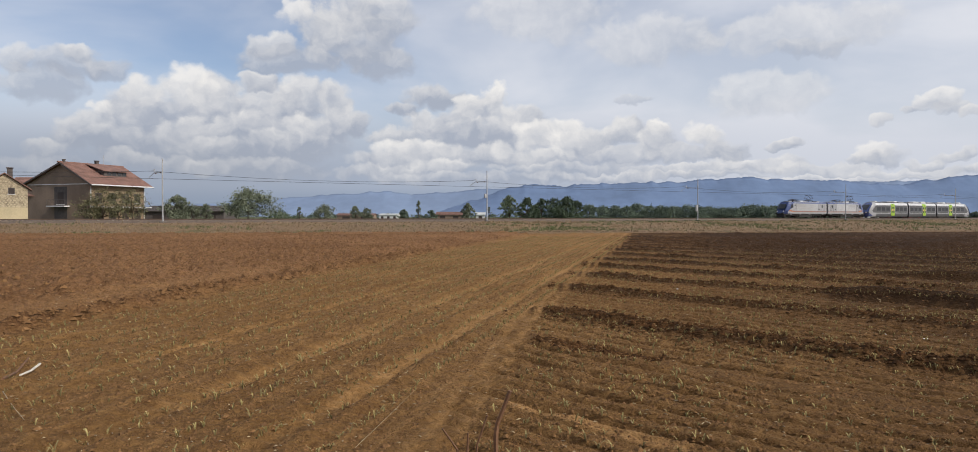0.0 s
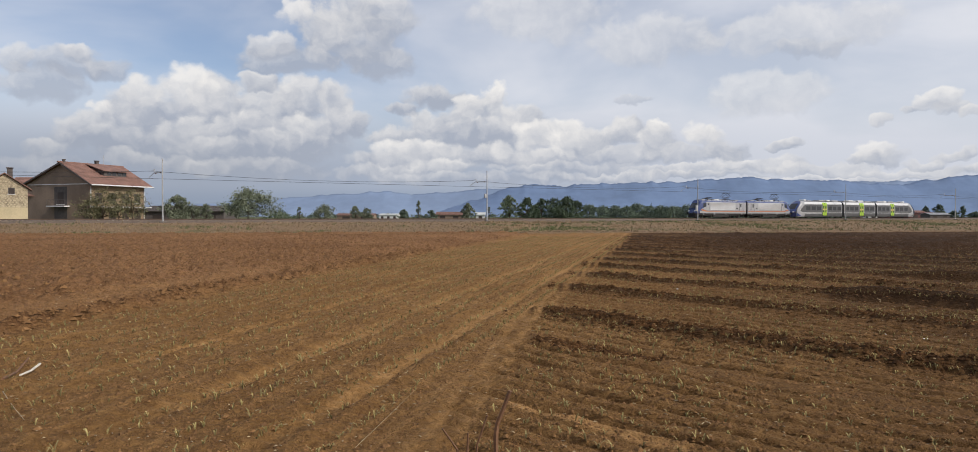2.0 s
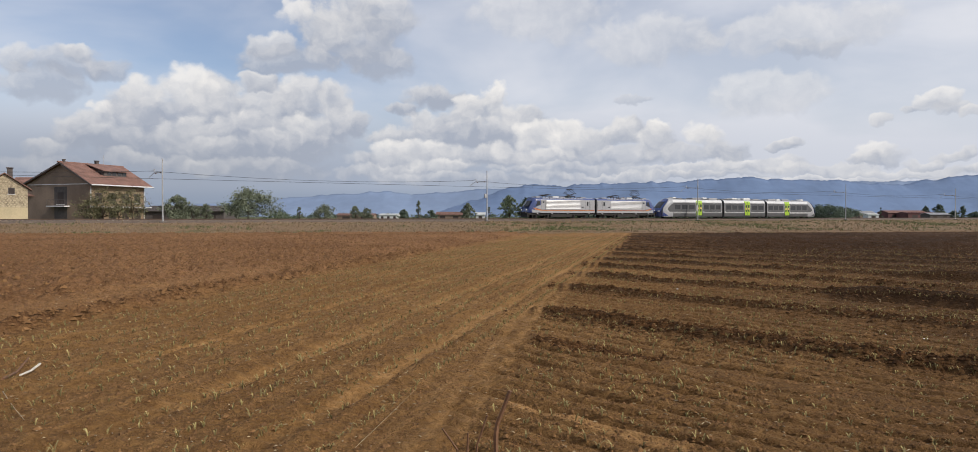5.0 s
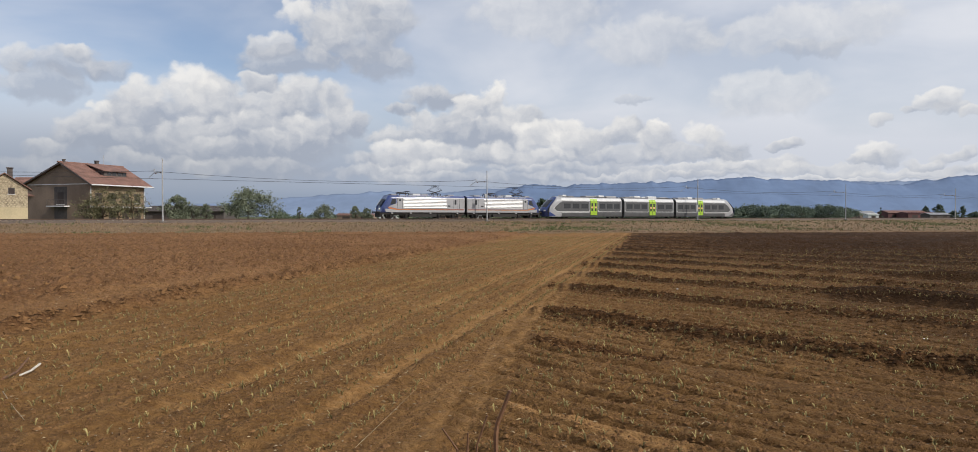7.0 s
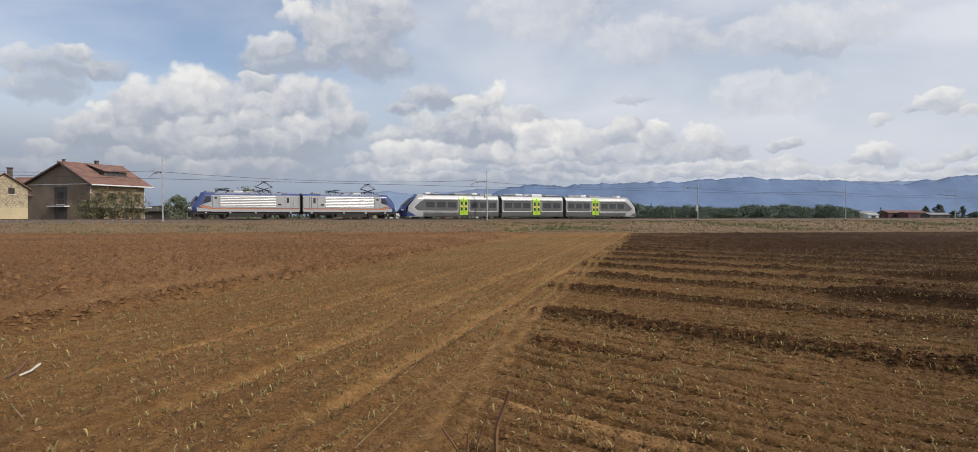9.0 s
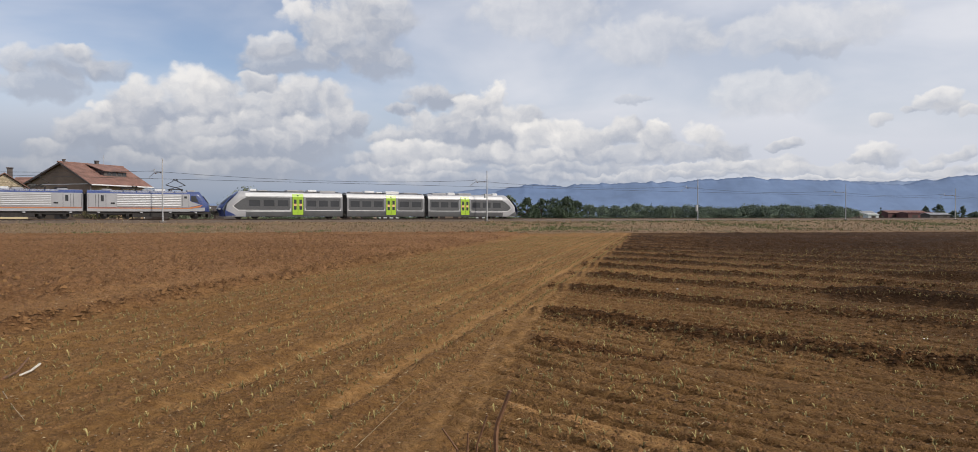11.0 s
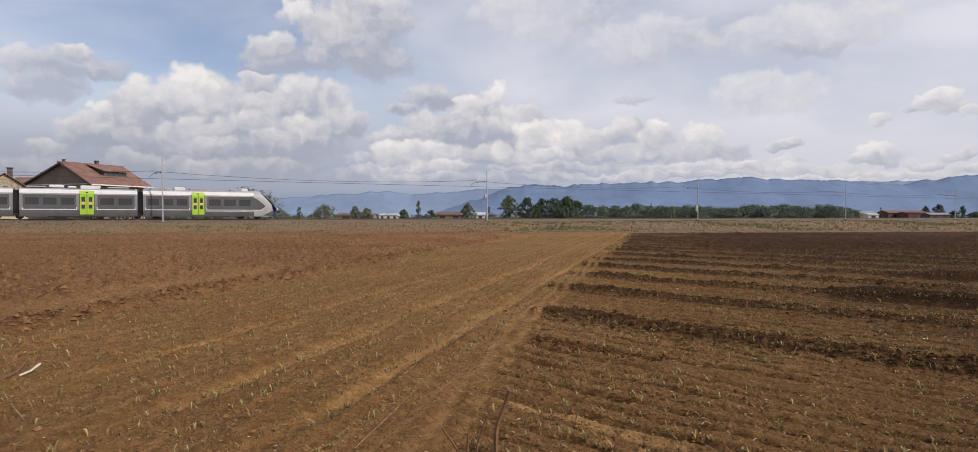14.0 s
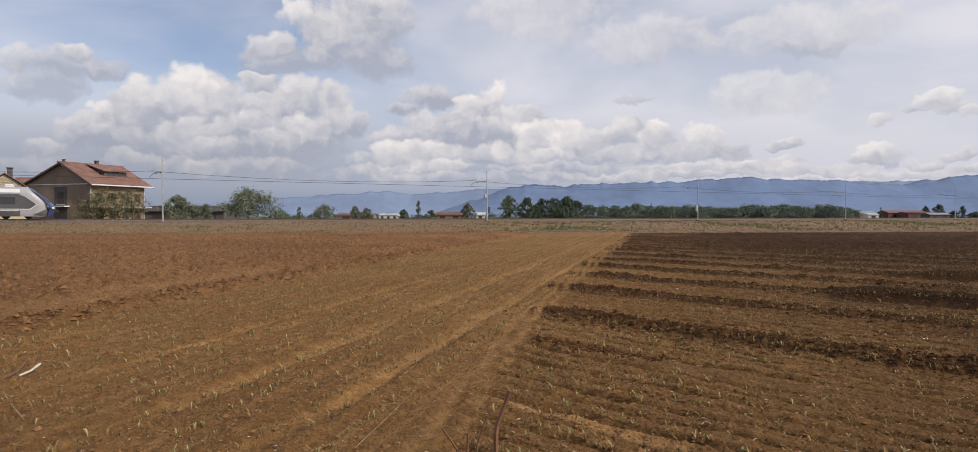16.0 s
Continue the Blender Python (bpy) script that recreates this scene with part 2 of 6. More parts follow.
BLUE = material("dark_blue_paint", (0.035, 0.06, 0.19), 0.3, vary=0.18, scale=0.7, fine=8, bump=0.04, coat=0.9)
# pale base colour imitates the sun's glint along the roof edge
GLINT_COVER = material("pale_glint_cover", (0.42, 0.44, 0.52), 0.28, metal=0.7, vary=0.1, scale=0.8, fine=8, bump=0.05, coat=0.6)
WHITE = material("off_white_paint", (0.66, 0.66, 0.65), 0.35, vary=0.08, scale=0.8, fine=8, bump=0.04, coat=0.3)
GREYSKIRT = material("mid_grey_paint", (0.095, 0.097, 0.10), 0.45, vary=0.18, scale=0.8, fine=8, bump=0.05)
ROOFGREY = material("roof_grey_paint", (0.30, 0.30, 0.31), 0.55, vary=0.2, scale=0.8, fine=8, bump=0.06)
ORANGE = material("orange_stripe", (0.55, 0.21, 0.07), 0.4, vary=0.1, bump=0)
MAROON = material("dark_red_stripe", (0.16, 0.05, 0.06), 0.4, vary=0.1, bump=0)
LIME = material("lime_green_paint", (0.34, 0.53, 0.03), 0.35, vary=0.06, fine=8, bump=0.03, coat=0.3)
GLASS = material("tinted_window_glass", (0.045, 0.047, 0.05), 0.15, vary=0.2, scale=0.5, bump=0)
WINDOWBAND = material("smoked_window_band", (0.092, 0.093, 0.095), 0.32, vary=0.15, scale=0.5, bump=0)
BLACK = material("black_rubber", (0.018, 0.018, 0.02), 0.75, vary=0.3, fine=20)
GEAR = material("oily_running_gear", (0.036, 0.032, 0.030), 0.75, metal=0.2, vary=0.4, scale=3, fine=25, bump=0.4)
LENS = material("headlight_lens", (0.75, 0.75, 0.72), 0.1, vary=0.05, bump=0)
PLASTER = material("grey_brown_plaster", (0.255, 0.185, 0.135), 0.95, vary=0.22, scale=0.35, fine=6, bump=0.3)
OCHRE = material("ochre_plaster", (0.31, 0.22, 0.14), 0.95, vary=0.2, scale=0.4, fine=6, bump=0.3)
CREAM = material("cream_plaster", (0.55, 0.45, 0.28), 0.92, vary=0.14, scale=0.4, fine=6, bump=0.3)
ROOFTILE = material("terracotta_tile", (0.225, 0.125, 0.098), 0.9, vary=0.3, scale=0.8, fine=8, bump=0.3)
STONE = material("rubble_stone", (0.33, 0.26, 0.17), 0.95, vary=0.35, scale=2.2, fine=9, bump=0.8, tint=(0.46, 0.38, 0.26))
# paled a little: haze before the far barn is put into this colour
TIMBER = material("dark_timber", (0.10, 0.083, 0.076), 0.8, vary=0.3, scale=2, fine=20, bump=0.3)
TRIM = material("white_trim", (0.72, 0.71, 0.69), 0.6, vary=0.12, fine=10, bump=0.05)
SHUTTER = material("dark_shutter", (0.05, 0.035, 0.03), 0.7, vary=0.2, fine=12)
BARK = material("bark", (0.085, 0.06, 0.042), 0.95, vary=0.4, scale=3, fine=20, bump=0.8)
# LEAF, LEAF_DARK and LEAF_FAR carry some distance haze in their base colour
LEAF = material("broad_leaf", (0.155, 0.175, 0.118), 0.6, vary=0.3, scale=0.5, fine=4, bump=0, island=0.4)
LEAF_DARK = material("dense_leaf", (0.072, 0.102, 0.056), 0.65, vary=0.3, scale=0.3, fine=4, bump=0, island=0.4)
LEAF_FAR = material("hazed_leaf", (0.12, 0.155, 0.115), 0.8, vary=0.3, scale=0.1, fine=1, bump=0, island=0.3)
LEAF_WARM = material("yellow_green_leaf", (0.14, 0.128, 0.065), 0.6, vary=0.3, scale=0.6, fine=4, bump=0, island=0.45)
LEAF_PALE = material("silvery_leaf", (0.15, 0.185, 0.11), 0.65, vary=0.25, scale=0.5, fine=4, bump=0, island=0.35)
REDWALL = material("red_brick_wall", (0.13, 0.058, 0.055), 0.9, vary=0.25, scale=0.2, fine=3, bump=0.2)
FARWHITE = material("white_plaster", (0.60, 0.60, 0.58), 0.85, vary=0.12, scale=0.3, fine=3)
# the air's blue haze is mixed into both base colours, paler on the farther range
MOUNTAIN = material("hazed_mountain", (0.135, 0.195, 0.315), 1.0, vary=0.16, scale=0.004, fine=0.02, bump=0, tint=(0.135, 0.195, 0.315))
MOUNTAIN_FAR = material("paler_hazed_mountain", (0.20, 0.265, 0.385), 1.0, vary=0.12, scale=0.004, fine=0.02, bump=0)


# ---- mesh helpers ----
class Geo:
    """Vertices and faces of one mesh."""

    def __init__(self):
        self.v, self.f = [], []

    def poly(self, points, faces):
        n = len(self.v)
        self.v += [tuple(p) for p in points]
        self.f += [tuple(n + i for i in f) for f in faces]
        return self

    def box(self, x0, x1, y0, y1, z0, z1, cut=0.0):
        """A box; cut bevels its upright and top edges."""
        if not cut:
            return self.poly([(x, y, z) for x in (x0, x1) for y in (y0, y1) for z in (z0, z1)],
                             [(0, 1, 3, 2), (4, 6, 7, 5), (0, 4, 5, 1), (2, 3, 7, 6), (0, 2, 6, 4), (1, 5, 7, 3)])
        c = cut

        def ring(a, z):
            return [(x0 + a + c, y0 + a, z), (x1 - a - c, y0 + a, z), (x1 - a, y0 + a + c, z), (x1 - a, y1 - a - c, z),
                    (x1 - a - c, y1 - a, z), (x0 + a + c, y1 - a, z), (x0 + a, y1 - a - c, z), (x0 + a, y0 + a + c, z)]
        return self.loft([ring(0, z0), ring(0, z1 - c), ring(c, z1)])

    def loft(self, rings, close=True, caps=True):
        n, start = len(rings[0]), len(self.v)
        for r in rings:
            self.v += [tuple(p) for p in r]
        for i in range(len(rings) - 1):
            for j in range(n if close else n - 1):
                a, b = start + i * n + j, start + i * n + (j + 1) % n
                self.f.append((a, b, b + n, a + n))
        if caps:
            self.f.append(tuple(start + j for j in reversed(range(n))))
            self.f.append(tuple(start + (len(rings) - 1) * n + j for j in range(n)))
        return self

    def tube(self, points, r0, r1=None, n=6):
        """A tapered rod along points."""
        r1 = r0 if r1 is None else r1
        rings, pts = [], [Vector(p) for p in points]
        for i, p in enumerate(pts):
            d = (pts[min(i + 1, len(pts) - 1)] - pts[max(i - 1, 0)]).normalized()
            a = d.cross(Vector((0, 0, 1)) if abs(d.z) < 0.9 else Vector((1, 0, 0))).normalized()
            b = d.cross(a)
            r = r0 + (r1 - r0) * i / max(1, len(pts) - 1)
            rings.append([p + r * (math.cos(t) * a + math.sin(t) * b) for t in (2 * math.pi * j / n for j in range(n))])
        return self.loft(rings)

    def plate(self, outline, place, thick):
        """A plate: outline in two numbers, carried to space by place(u, v, depth)."""
        n = len(outline)
        out, back = [place(u, v, thick) for u, v in outline], [place(u, v, -0.02) for u, v in outline]
        return self.poly(out + back, [tuple(range(n)), tuple(reversed(range(n, 2 * n)))] +
                         [(i, n + i, n + (i + 1) % n, (i + 1) % n) for i in range(n)])


def mesh_of(name, geo, mat, smooth=False):
    me = bpy.data.meshes.new(name)
    me.from_pydata(geo.v, [], geo.f)
    me.materials.append(mat)
    bm = bmesh.new()
    bm.from_mesh(me)
    bmesh.ops.recalc_face_normals(bm, faces=bm.faces)
    bm.to_mesh(me)
    bm.free()
    if smooth:
        me.shade_smooth()
        me.set_sharp_from_angle(angle=radians(35))
    return me


def part(name, geo, mat, parent=None, label="", smooth=False):
    ob = new(name, mesh_of(name, geo, mat, smooth))
    if parent is not None:
        ob.parent = parent
    return tagged(ob, label)


def soup(name, verts, faces, mat):
    """One mesh from arrays, for things that nobody could count."""
    me = bpy.data.meshes.new(name)
    me.from_pydata(np.asarray(verts).reshape(-1, 3).tolist(), [], np.asarray(faces).tolist())
    me.materials.append(mat)
    return new(name, me)


RNG = np.random.default_rng(7)


def hashed(i, j, seed):
    v = np.sin(i * 127.1 + j * 311.7 + seed * 74.7) * 43758.5453
    return v - np.floor(v)


def lattice(x, y, seed=0):
    """Smooth value noise between 0 and 1."""
    i, j = np.floor(x), np.floor(y)
    u, v = x - i, y - j
    u, v = u * u * (3 - 2 * u), v * v * (3 - 2 * v)
    a, b = hashed(i, j, seed), hashed(i + 1, j, seed)
    c, d = hashed(i, j + 1, seed), hashed(i + 1, j + 1, seed)
    return (a * (1 - u) + b * u) * (1 - v) + (c * (1 - u) + d * u) * v


# ---- plan: the railway line and the fields ----
TRACK_TURN = 30.18
TX, TY = math.cos(radians(TRACK_TURN)), math.sin(radians(TRACK_TURN))
TRACK_X, TRACK_Y = -43.59, 99.43
RAIL = 1.70


def on_track(s, o=0.0, z=0.0):
    """A place s metres along the line and o metres beyond its middle."""
    return (TRACK_X + s * TX - o * TY, TRACK_Y + s * TY + o * TX, z)


def bump01(d, width):
    return np.exp(-(d / width) ** 2)


def step(a, b, v):
    t = np.clip((v - a) / (b - a), 0, 1)
    return t * t * (3 - 2 * t)


# the right field's passes run along (0.683, -0.731), 3.8 m apart; ROWS counts them by their depth over the plan's diagonal
ROWS = [8.7, 11.5] + [16.0 + 4.04 * i for i in range(18)]
ROW_X, ROW_Y = 0.7724, 0.7214        # depth = ROW_X x + ROW_Y y, 1.057 per metre across


def row_place(depth, s):
    """A place on the pass of that depth, s metres along it."""
    return depth * ROW_X / 1.117 + s * 0.6826, depth * ROW_Y / 1.117 - s * 0.7308


def edge_track(y):
    """Where the wheel track along the field's edge runs, as an offset from the boundary."""
    return 0.2 - 0.55 * step(7, 15, y)


def zones(x, y):
    """Height of the ground and the zones it belongs to."""
    s = (x - TRACK_X) * TX + (y - TRACK_Y) * TY
    o = -(x - TRACK_X) * TY + (y - TRACK_Y) * TX
    wob = (lattice(x * 0.5, y * 0.5, 3) - 0.5) * 0.8 + (lattice(x * 2.1, y * 2.1, 4) - 0.5) * 0.3
    shoulder = TRACK_Y + (x - TRACK_X) * TY / TX - 3.6 / TX
    edge = np.minimum(81.1 + 0.183 * x, shoulder - 8) + wob * 1.5
    b = (x + 0.54) * 0.972 - (y - 7.16) * 0.233 + wob * 0.25
    p = (x + 8.34) * 0.983 - (y - 11.9) * 0.185 + wob * 0.5
    along = 0.6826 * x - 0.7308 * y
    depth = ROW_X * x + ROW_Y * y
    infield = 1 - step(-0.6, 0.6, y - edge)
    right = step(-0.25, 0.25, b - edge_track(y) + (lattice(x * 0.8, y * 0.8, 6) - 0.5) * 0.5 + (lattice(x * 3.0, y * 3.0, 7) - 0.5) * 0.3)
    plough = (1 - step(-0.4, 0.4, p)) * infield
    c1, c2 = lattice(x * 1.3, y * 1.3, 11), lattice(x * 3.7, y * 3.7, 12)
    c3, c4 = lattice(x * 9.0, y * 9.0, 13), lattice(x * 19.0, y * 19.0, 14)
    rough = (c1 - 0.5) * 0.05 + (c2 - 0.5) * 0.045 + (c3 - 0.5) * 0.03 + (c4 - 0.5) * 0.016
    lumps = np.maximum(0, c2 - 0.45) * 0.30 + np.maximum(0, c3 - 0.4) * 0.17 + (c1 - 0.5) * 0.10 + (c4 - 0.5) * 0.03
    # sown strip: fine rows and wheel tracks
    crop = rough * 0.8 + 0.012 * np.cos(2 * np.pi * b / 0.75)
    packed = np.zeros_like(x)
    for centre, width, low in ((-1.2, 0.36, 0.045), (-2.8, 0.36, 0.055), (-4.9, 0.3, 0.035), (-6.9, 0.28, 0.03)):
        rut = np.exp(-((b - centre) / (width * 0.5)) ** 4) * (0.45 + 0.9 * lattice(x * 0.6, y * 0.35, 21)) * (0.45 + 0.55 * step(5.5, 8.5, y))
        lug = np.where(np.abs(b - centre) < 0.26, np.sin((0.233 * x + 0.972 * y) * 2 * np.pi / 0.24 + 6 * np.abs(b - centre)), 0)
        crop = crop - low * rut + 0.026 * lug * bump01(b - centre, 0.25) * (0.3 + lattice(x * 0.5, y * 0.3, 23))
        packed = np.maximum(packed, np.minimum(1, rut * 0.66) * (0.6 + 0.7 * c2))
        crop = crop + 0.045 * bump01(np.abs(b - centre) - 0.40, 0.09) * (c2 + 0.3)
    drill = np.abs(b / 0.75 - np.round(b / 0.75)) * 0.75
    packed = np.maximum(packed, 0.5 * bump01(drill - 0.2, 0.06) * (0.3 + c1)) * (1 - plough)
    # right field: seed furrows across, and a strip of moist clods at every pass of the planter
    bent = depth + (lattice(along * 0.35, depth * 0.25, 31) - 0.5) * 0.35
    i = np.round(np.interp(bent, ROWS, np.arange(len(ROWS))))
    off = (bent - np.interp(i, np.arange(len(ROWS)), ROWS)) / 1.057
    size = np.where(i == 0, 0.04 * (1 - step(1.5, 3.5, x)), np.where(i == 1, 0.085, 0.075 + 0.03 * step(20, 40, y))) * (0.75 + 0.5 * lattice(along * 0.9, i, 33))
    # two passes end in a deep hollow, whose shade is also put into the colour
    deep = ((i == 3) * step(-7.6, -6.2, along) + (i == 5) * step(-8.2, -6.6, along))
    begins = step(-0.9, -0.5, b + 0.9 * (hashed(i, i * 0 + 9, 8) - 0.5))
    strip_wide = np.where(i == 0, 0.22, 0.42)
    ridge = (size * (0.55 + 0.9 * c2 * c3 + 0.4 * c3) * (1 - 0.7 * deep) + 0.24 * deep) * begins * bump01(off, strip_wide)
    ridge = ridge - (0.035 + 0.10 * deep) * begins * bump01(off + 0.75, 0.3) * (i > 0)
    lane = (off - 0.375) / 0.375
    furrow = np.abs(lane - np.round(lane)) * 0.375
    second = np.where(np.round(lane) % 2 == 0, 1.0, 0.65)
    calm_lane = 1 - bump01(off, strip_wide * 1.25) * begins
    rows = rough * 0.75 + calm_lane * (0.018 * bump01(furrow - 0.12, 0.05) * (0.4 + c2) - 0.085 * second * (0.5 + 0.8 * lattice(along * 0.7, lane * 0.0 + np.round(lane) + 9 * i, 36)) * bump01(furrow, 0.045)) + ridge
    smooth_bank = bump01(p + 1.5, 0.75) * (1 - step(12, 34, y))
    lumps = lumps * (1 - 0.85 * smooth_bank)
    bank = 0.20 * step(0.3, 2.4, -p) + 0.07 * bump01(p + 0.35, 0.3) * (c2 + c3)
    height = crop * (1 - right) + rows * right
    height = height * (1 - plough) + (lumps + bank) * plough
    # grass strip up to the line, the bed, and the land beyond
    rise = np.clip((y - edge) / np.maximum(1.0, shoulder - edge), 0, 1)
    strip = 1.15 * rise ** 1.15 + (c1 - 0.5) * 0.18 + (c2 - 0.5) * 0.10 + 0.12 * bump01(y - edge - 0.8, 0.8)
    height = height * infield + strip * (1 - infield)
    bed = step(-3.9, -3.3, o)
    height = height * (1 - bed) + 1.15 * bed
    height = np.where(o > 6, 1.15 - 0.45 * step(6, 30, o), height)
    calm = 1 - step(300, 900, np.hypot(x, y))
    height = np.where(o < 6, height * calm, height)
    # the road verge on which the viewer stands
    verge = 1 - step(2.2, 3.6, np.hypot(x, y * 1.0))
    height = height * (1 - verge) + 0.35 * verge
    meadow = step(3.2, 4.5, o)
    # darker to the right and far off: cloud shade coloured in with the damp
    moist_shade = right * infield * np.clip(0.10 + 0.66 * step(-1, 11, b) + 0.30 * step(14, 50, y) + 0.35 * (lattice(x * 0.12, y * 0.12, 41) - 0.5), 0, 1)
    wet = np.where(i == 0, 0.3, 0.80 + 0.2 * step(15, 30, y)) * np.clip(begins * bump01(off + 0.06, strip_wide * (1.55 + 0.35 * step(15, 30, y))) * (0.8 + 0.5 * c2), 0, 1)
    # hollows get the full dark tone in place of cast shade
    moist_shade = np.clip(np.maximum(moist_shade, wet * infield * (1 - plough) * step(-1.0, -0.5, b)) + 1.0 * deep * infield * bump01(off + 0.35, 0.7), 0, 1)
    moist_shade = np.clip(moist_shade + 0.2 * plough * bump01(p + 0.35, 0.35) * (c2 > 0.55), 0, 1)
    # dark lines in the seed furrows: their shade painted into the soil colour
    furrow_shade = bump01(furrow, 0.035) * calm_lane * second * (1 - step(16, 30, y))
    moist_shade = np.clip(moist_shade + 0.4 * furrow_shade * right * infield * (0.4 + c1), 0, 1)
    # the ridges' first clods lie beyond the edge track
    height = height + (1 - right) * ridge * step(-1.0, -0.6, b) * infield * 0.9
    packed = packed * (1 - right) * (1 - wet * step(-1.0, -0.6, b))
    packed = np.maximum(packed, 0.34 * bump01(furrow - 0.14, 0.07) * right * (0.1 + 1.1 * c1 * c2) * calm_lane * (1 - step(20, 40, y)))
    packed = np.maximum(packed, 0.85 * smooth_bank * plough * 0.5)
    # wheel tracks: two grooved bands along the edge, and one across the near rows
    for shift in (-0.16, 0.14):
        wheel = bump01(b - edge_track(y) - shift + 0.12 * (c1 - 0.5), 0.09) * (1 - step(55, 75, y)) * infield
        height = height - 0.014 * wheel
        packed = np.maximum(packed, wheel * (0.3 + 0.5 * lattice(x * 0.7, y * 0.7, 22)) * (0.6 + 0.7 * c2) * (1 - 0.35 * step(12, 40, y)))
        moist_shade = moist_shade * (1 - 0.9 * wheel)
    across = bump01((depth - 5.65) / 1.057, 0.14) * step(-0.1, 0.3, x) * (1 - step(1.2, 2.2, x))
    height = height - 0.04 * across * infield
    packed = np.clip(np.maximum(packed, across * (0.5 + c2)), 0, 1)
    return height, dict(plough=plough, moist_shade=moist_shade, packed=packed * infield, grass=(1 - infield) * (1 - meadow), meadow=meadow)


def ground_height(x, y):
    return float(zones(np.array([float(x)]), np.array([float(y)]))[0][0])


def make_ground():
    """One sheet to the horizon, finer towards the field's near end."""
    fine = np.radians(np.arange(-39, 39.01, 0.095))
    side = np.radians(np.arange(45, 316, 5.0))
    az = np.concatenate([fine, side])
    dist = [0.6]
    while dist[-1] < 4900:
        d = dist[-1]
        dist.append(d * (1.006 if 4.2 < d < 22 else 1.009 if 3.8 < d < 120 else 1.15))
    dist = np.array(dist)
    a, d = np.meshgrid(az, dist)
    x, y = d * np.sin(a), d * np.cos(a)
    h, marks = zones(x.ravel(), y.ravel())
    n, rows = len(az), len(dist)
    verts = np.stack([x.ravel(), y.ravel(), h], 1)
    i, j = np.meshgrid(np.arange(rows - 1), np.arange(n), indexing="ij")
    jn = (j + 1) % n
    quads = np.stack([i * n + j, i * n + jn, (i + 1) * n + jn, (i + 1) * n + j], -1).reshape(-1, 4)[:, ::-1]
    me = bpy.data.meshes.new("ground")
    verts = np.vstack([verts, [[0, 0, 0.35]]])
    hub = [(len(verts) - 1, (q + 1) % n, q) for q in range(n)]
    me.from_pydata(verts.tolist(), [], quads.tolist() + hub)
    for name, values in marks.items():
        at = me.attributes.new(name, "FLOAT", "POINT")
        at.data.foreach_set("value", np.append(values, 0.0).astype(np.float32))
    me.shade_smooth()
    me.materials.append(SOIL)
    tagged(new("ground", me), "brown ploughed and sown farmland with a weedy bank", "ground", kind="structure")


make_ground()


# ---- railway ----
def make_track():
    bed, sleepers = Geo(), Geo()
    rings = []
    for i in range(161):
        s = -330 + i * 6.5
        jit = RNG.normal(0, 0.04, 6)
        prof = [(-3.0, 1.02), (-1.9 + jit[0], 1.40 + jit[1]), (-1.45, 1.50 + jit[2] * 0.3), (1.45, 1.50 + jit[3] * 0.3), (1.9 + jit[4], 1.40 + jit[5]), (3.0, 1.02)]
        rings.append([on_track(s, o, z) for o, z in prof])
    bed.loft(rings)
    tagged(part("track_bed", bed, BALLAST), "grey-brown crushed stone railway ballast bed", "ballast", kind="structure")
    line = tagged(new("railway_track"), "single railway track, rusty rails on concrete sleepers", "railway track", kind="structure")
    for side in (-0.755, 0.755):
        rail = Geo()
        prof = [(-0.07, 1.545), (-0.07, 1.56), (-0.015, 1.58), (-0.015, 1.65), (-0.036, 1.66), (-0.036, 1.70), (0.036, 1.70), (0.036, 1.66), (0.015, 1.65), (0.015, 1.58), (0.07, 1.56), (0.07, 1.545)]
        rail.loft([[on_track(s, side + o, z) for o, z in prof] for s in (-330, 0, 200, 700)])
        part("rail", rail, STEEL, line)
    for i in range(560):
        s = -60 + i * 0.6
        c = [on_track(s + a, o, z) for a in (-0.13, 0.13) for o in (-1.15, 1.15) for z in (1.42, 1.545)]
        sleepers.poly(c, [(0, 1, 3, 2), (4, 6, 7, 5), (0, 4, 5, 1), (2, 3, 7, 6), (0, 2, 6, 4), (1, 5, 7, 3)])
    tagged(part("sleepers", sleepers, CONCRETE, line), kind="stuff")


make_track()

MAST_S0, MAST_STEP, MAST_OFF = -2.9, 50.92, -3.45
ARM_OUT, ARM_ALONG = 3.4, -1.0       # the hinged arm reaches the line's middle, swung a little along it
CONTACT, MESSENGER = 7.30, 8.35


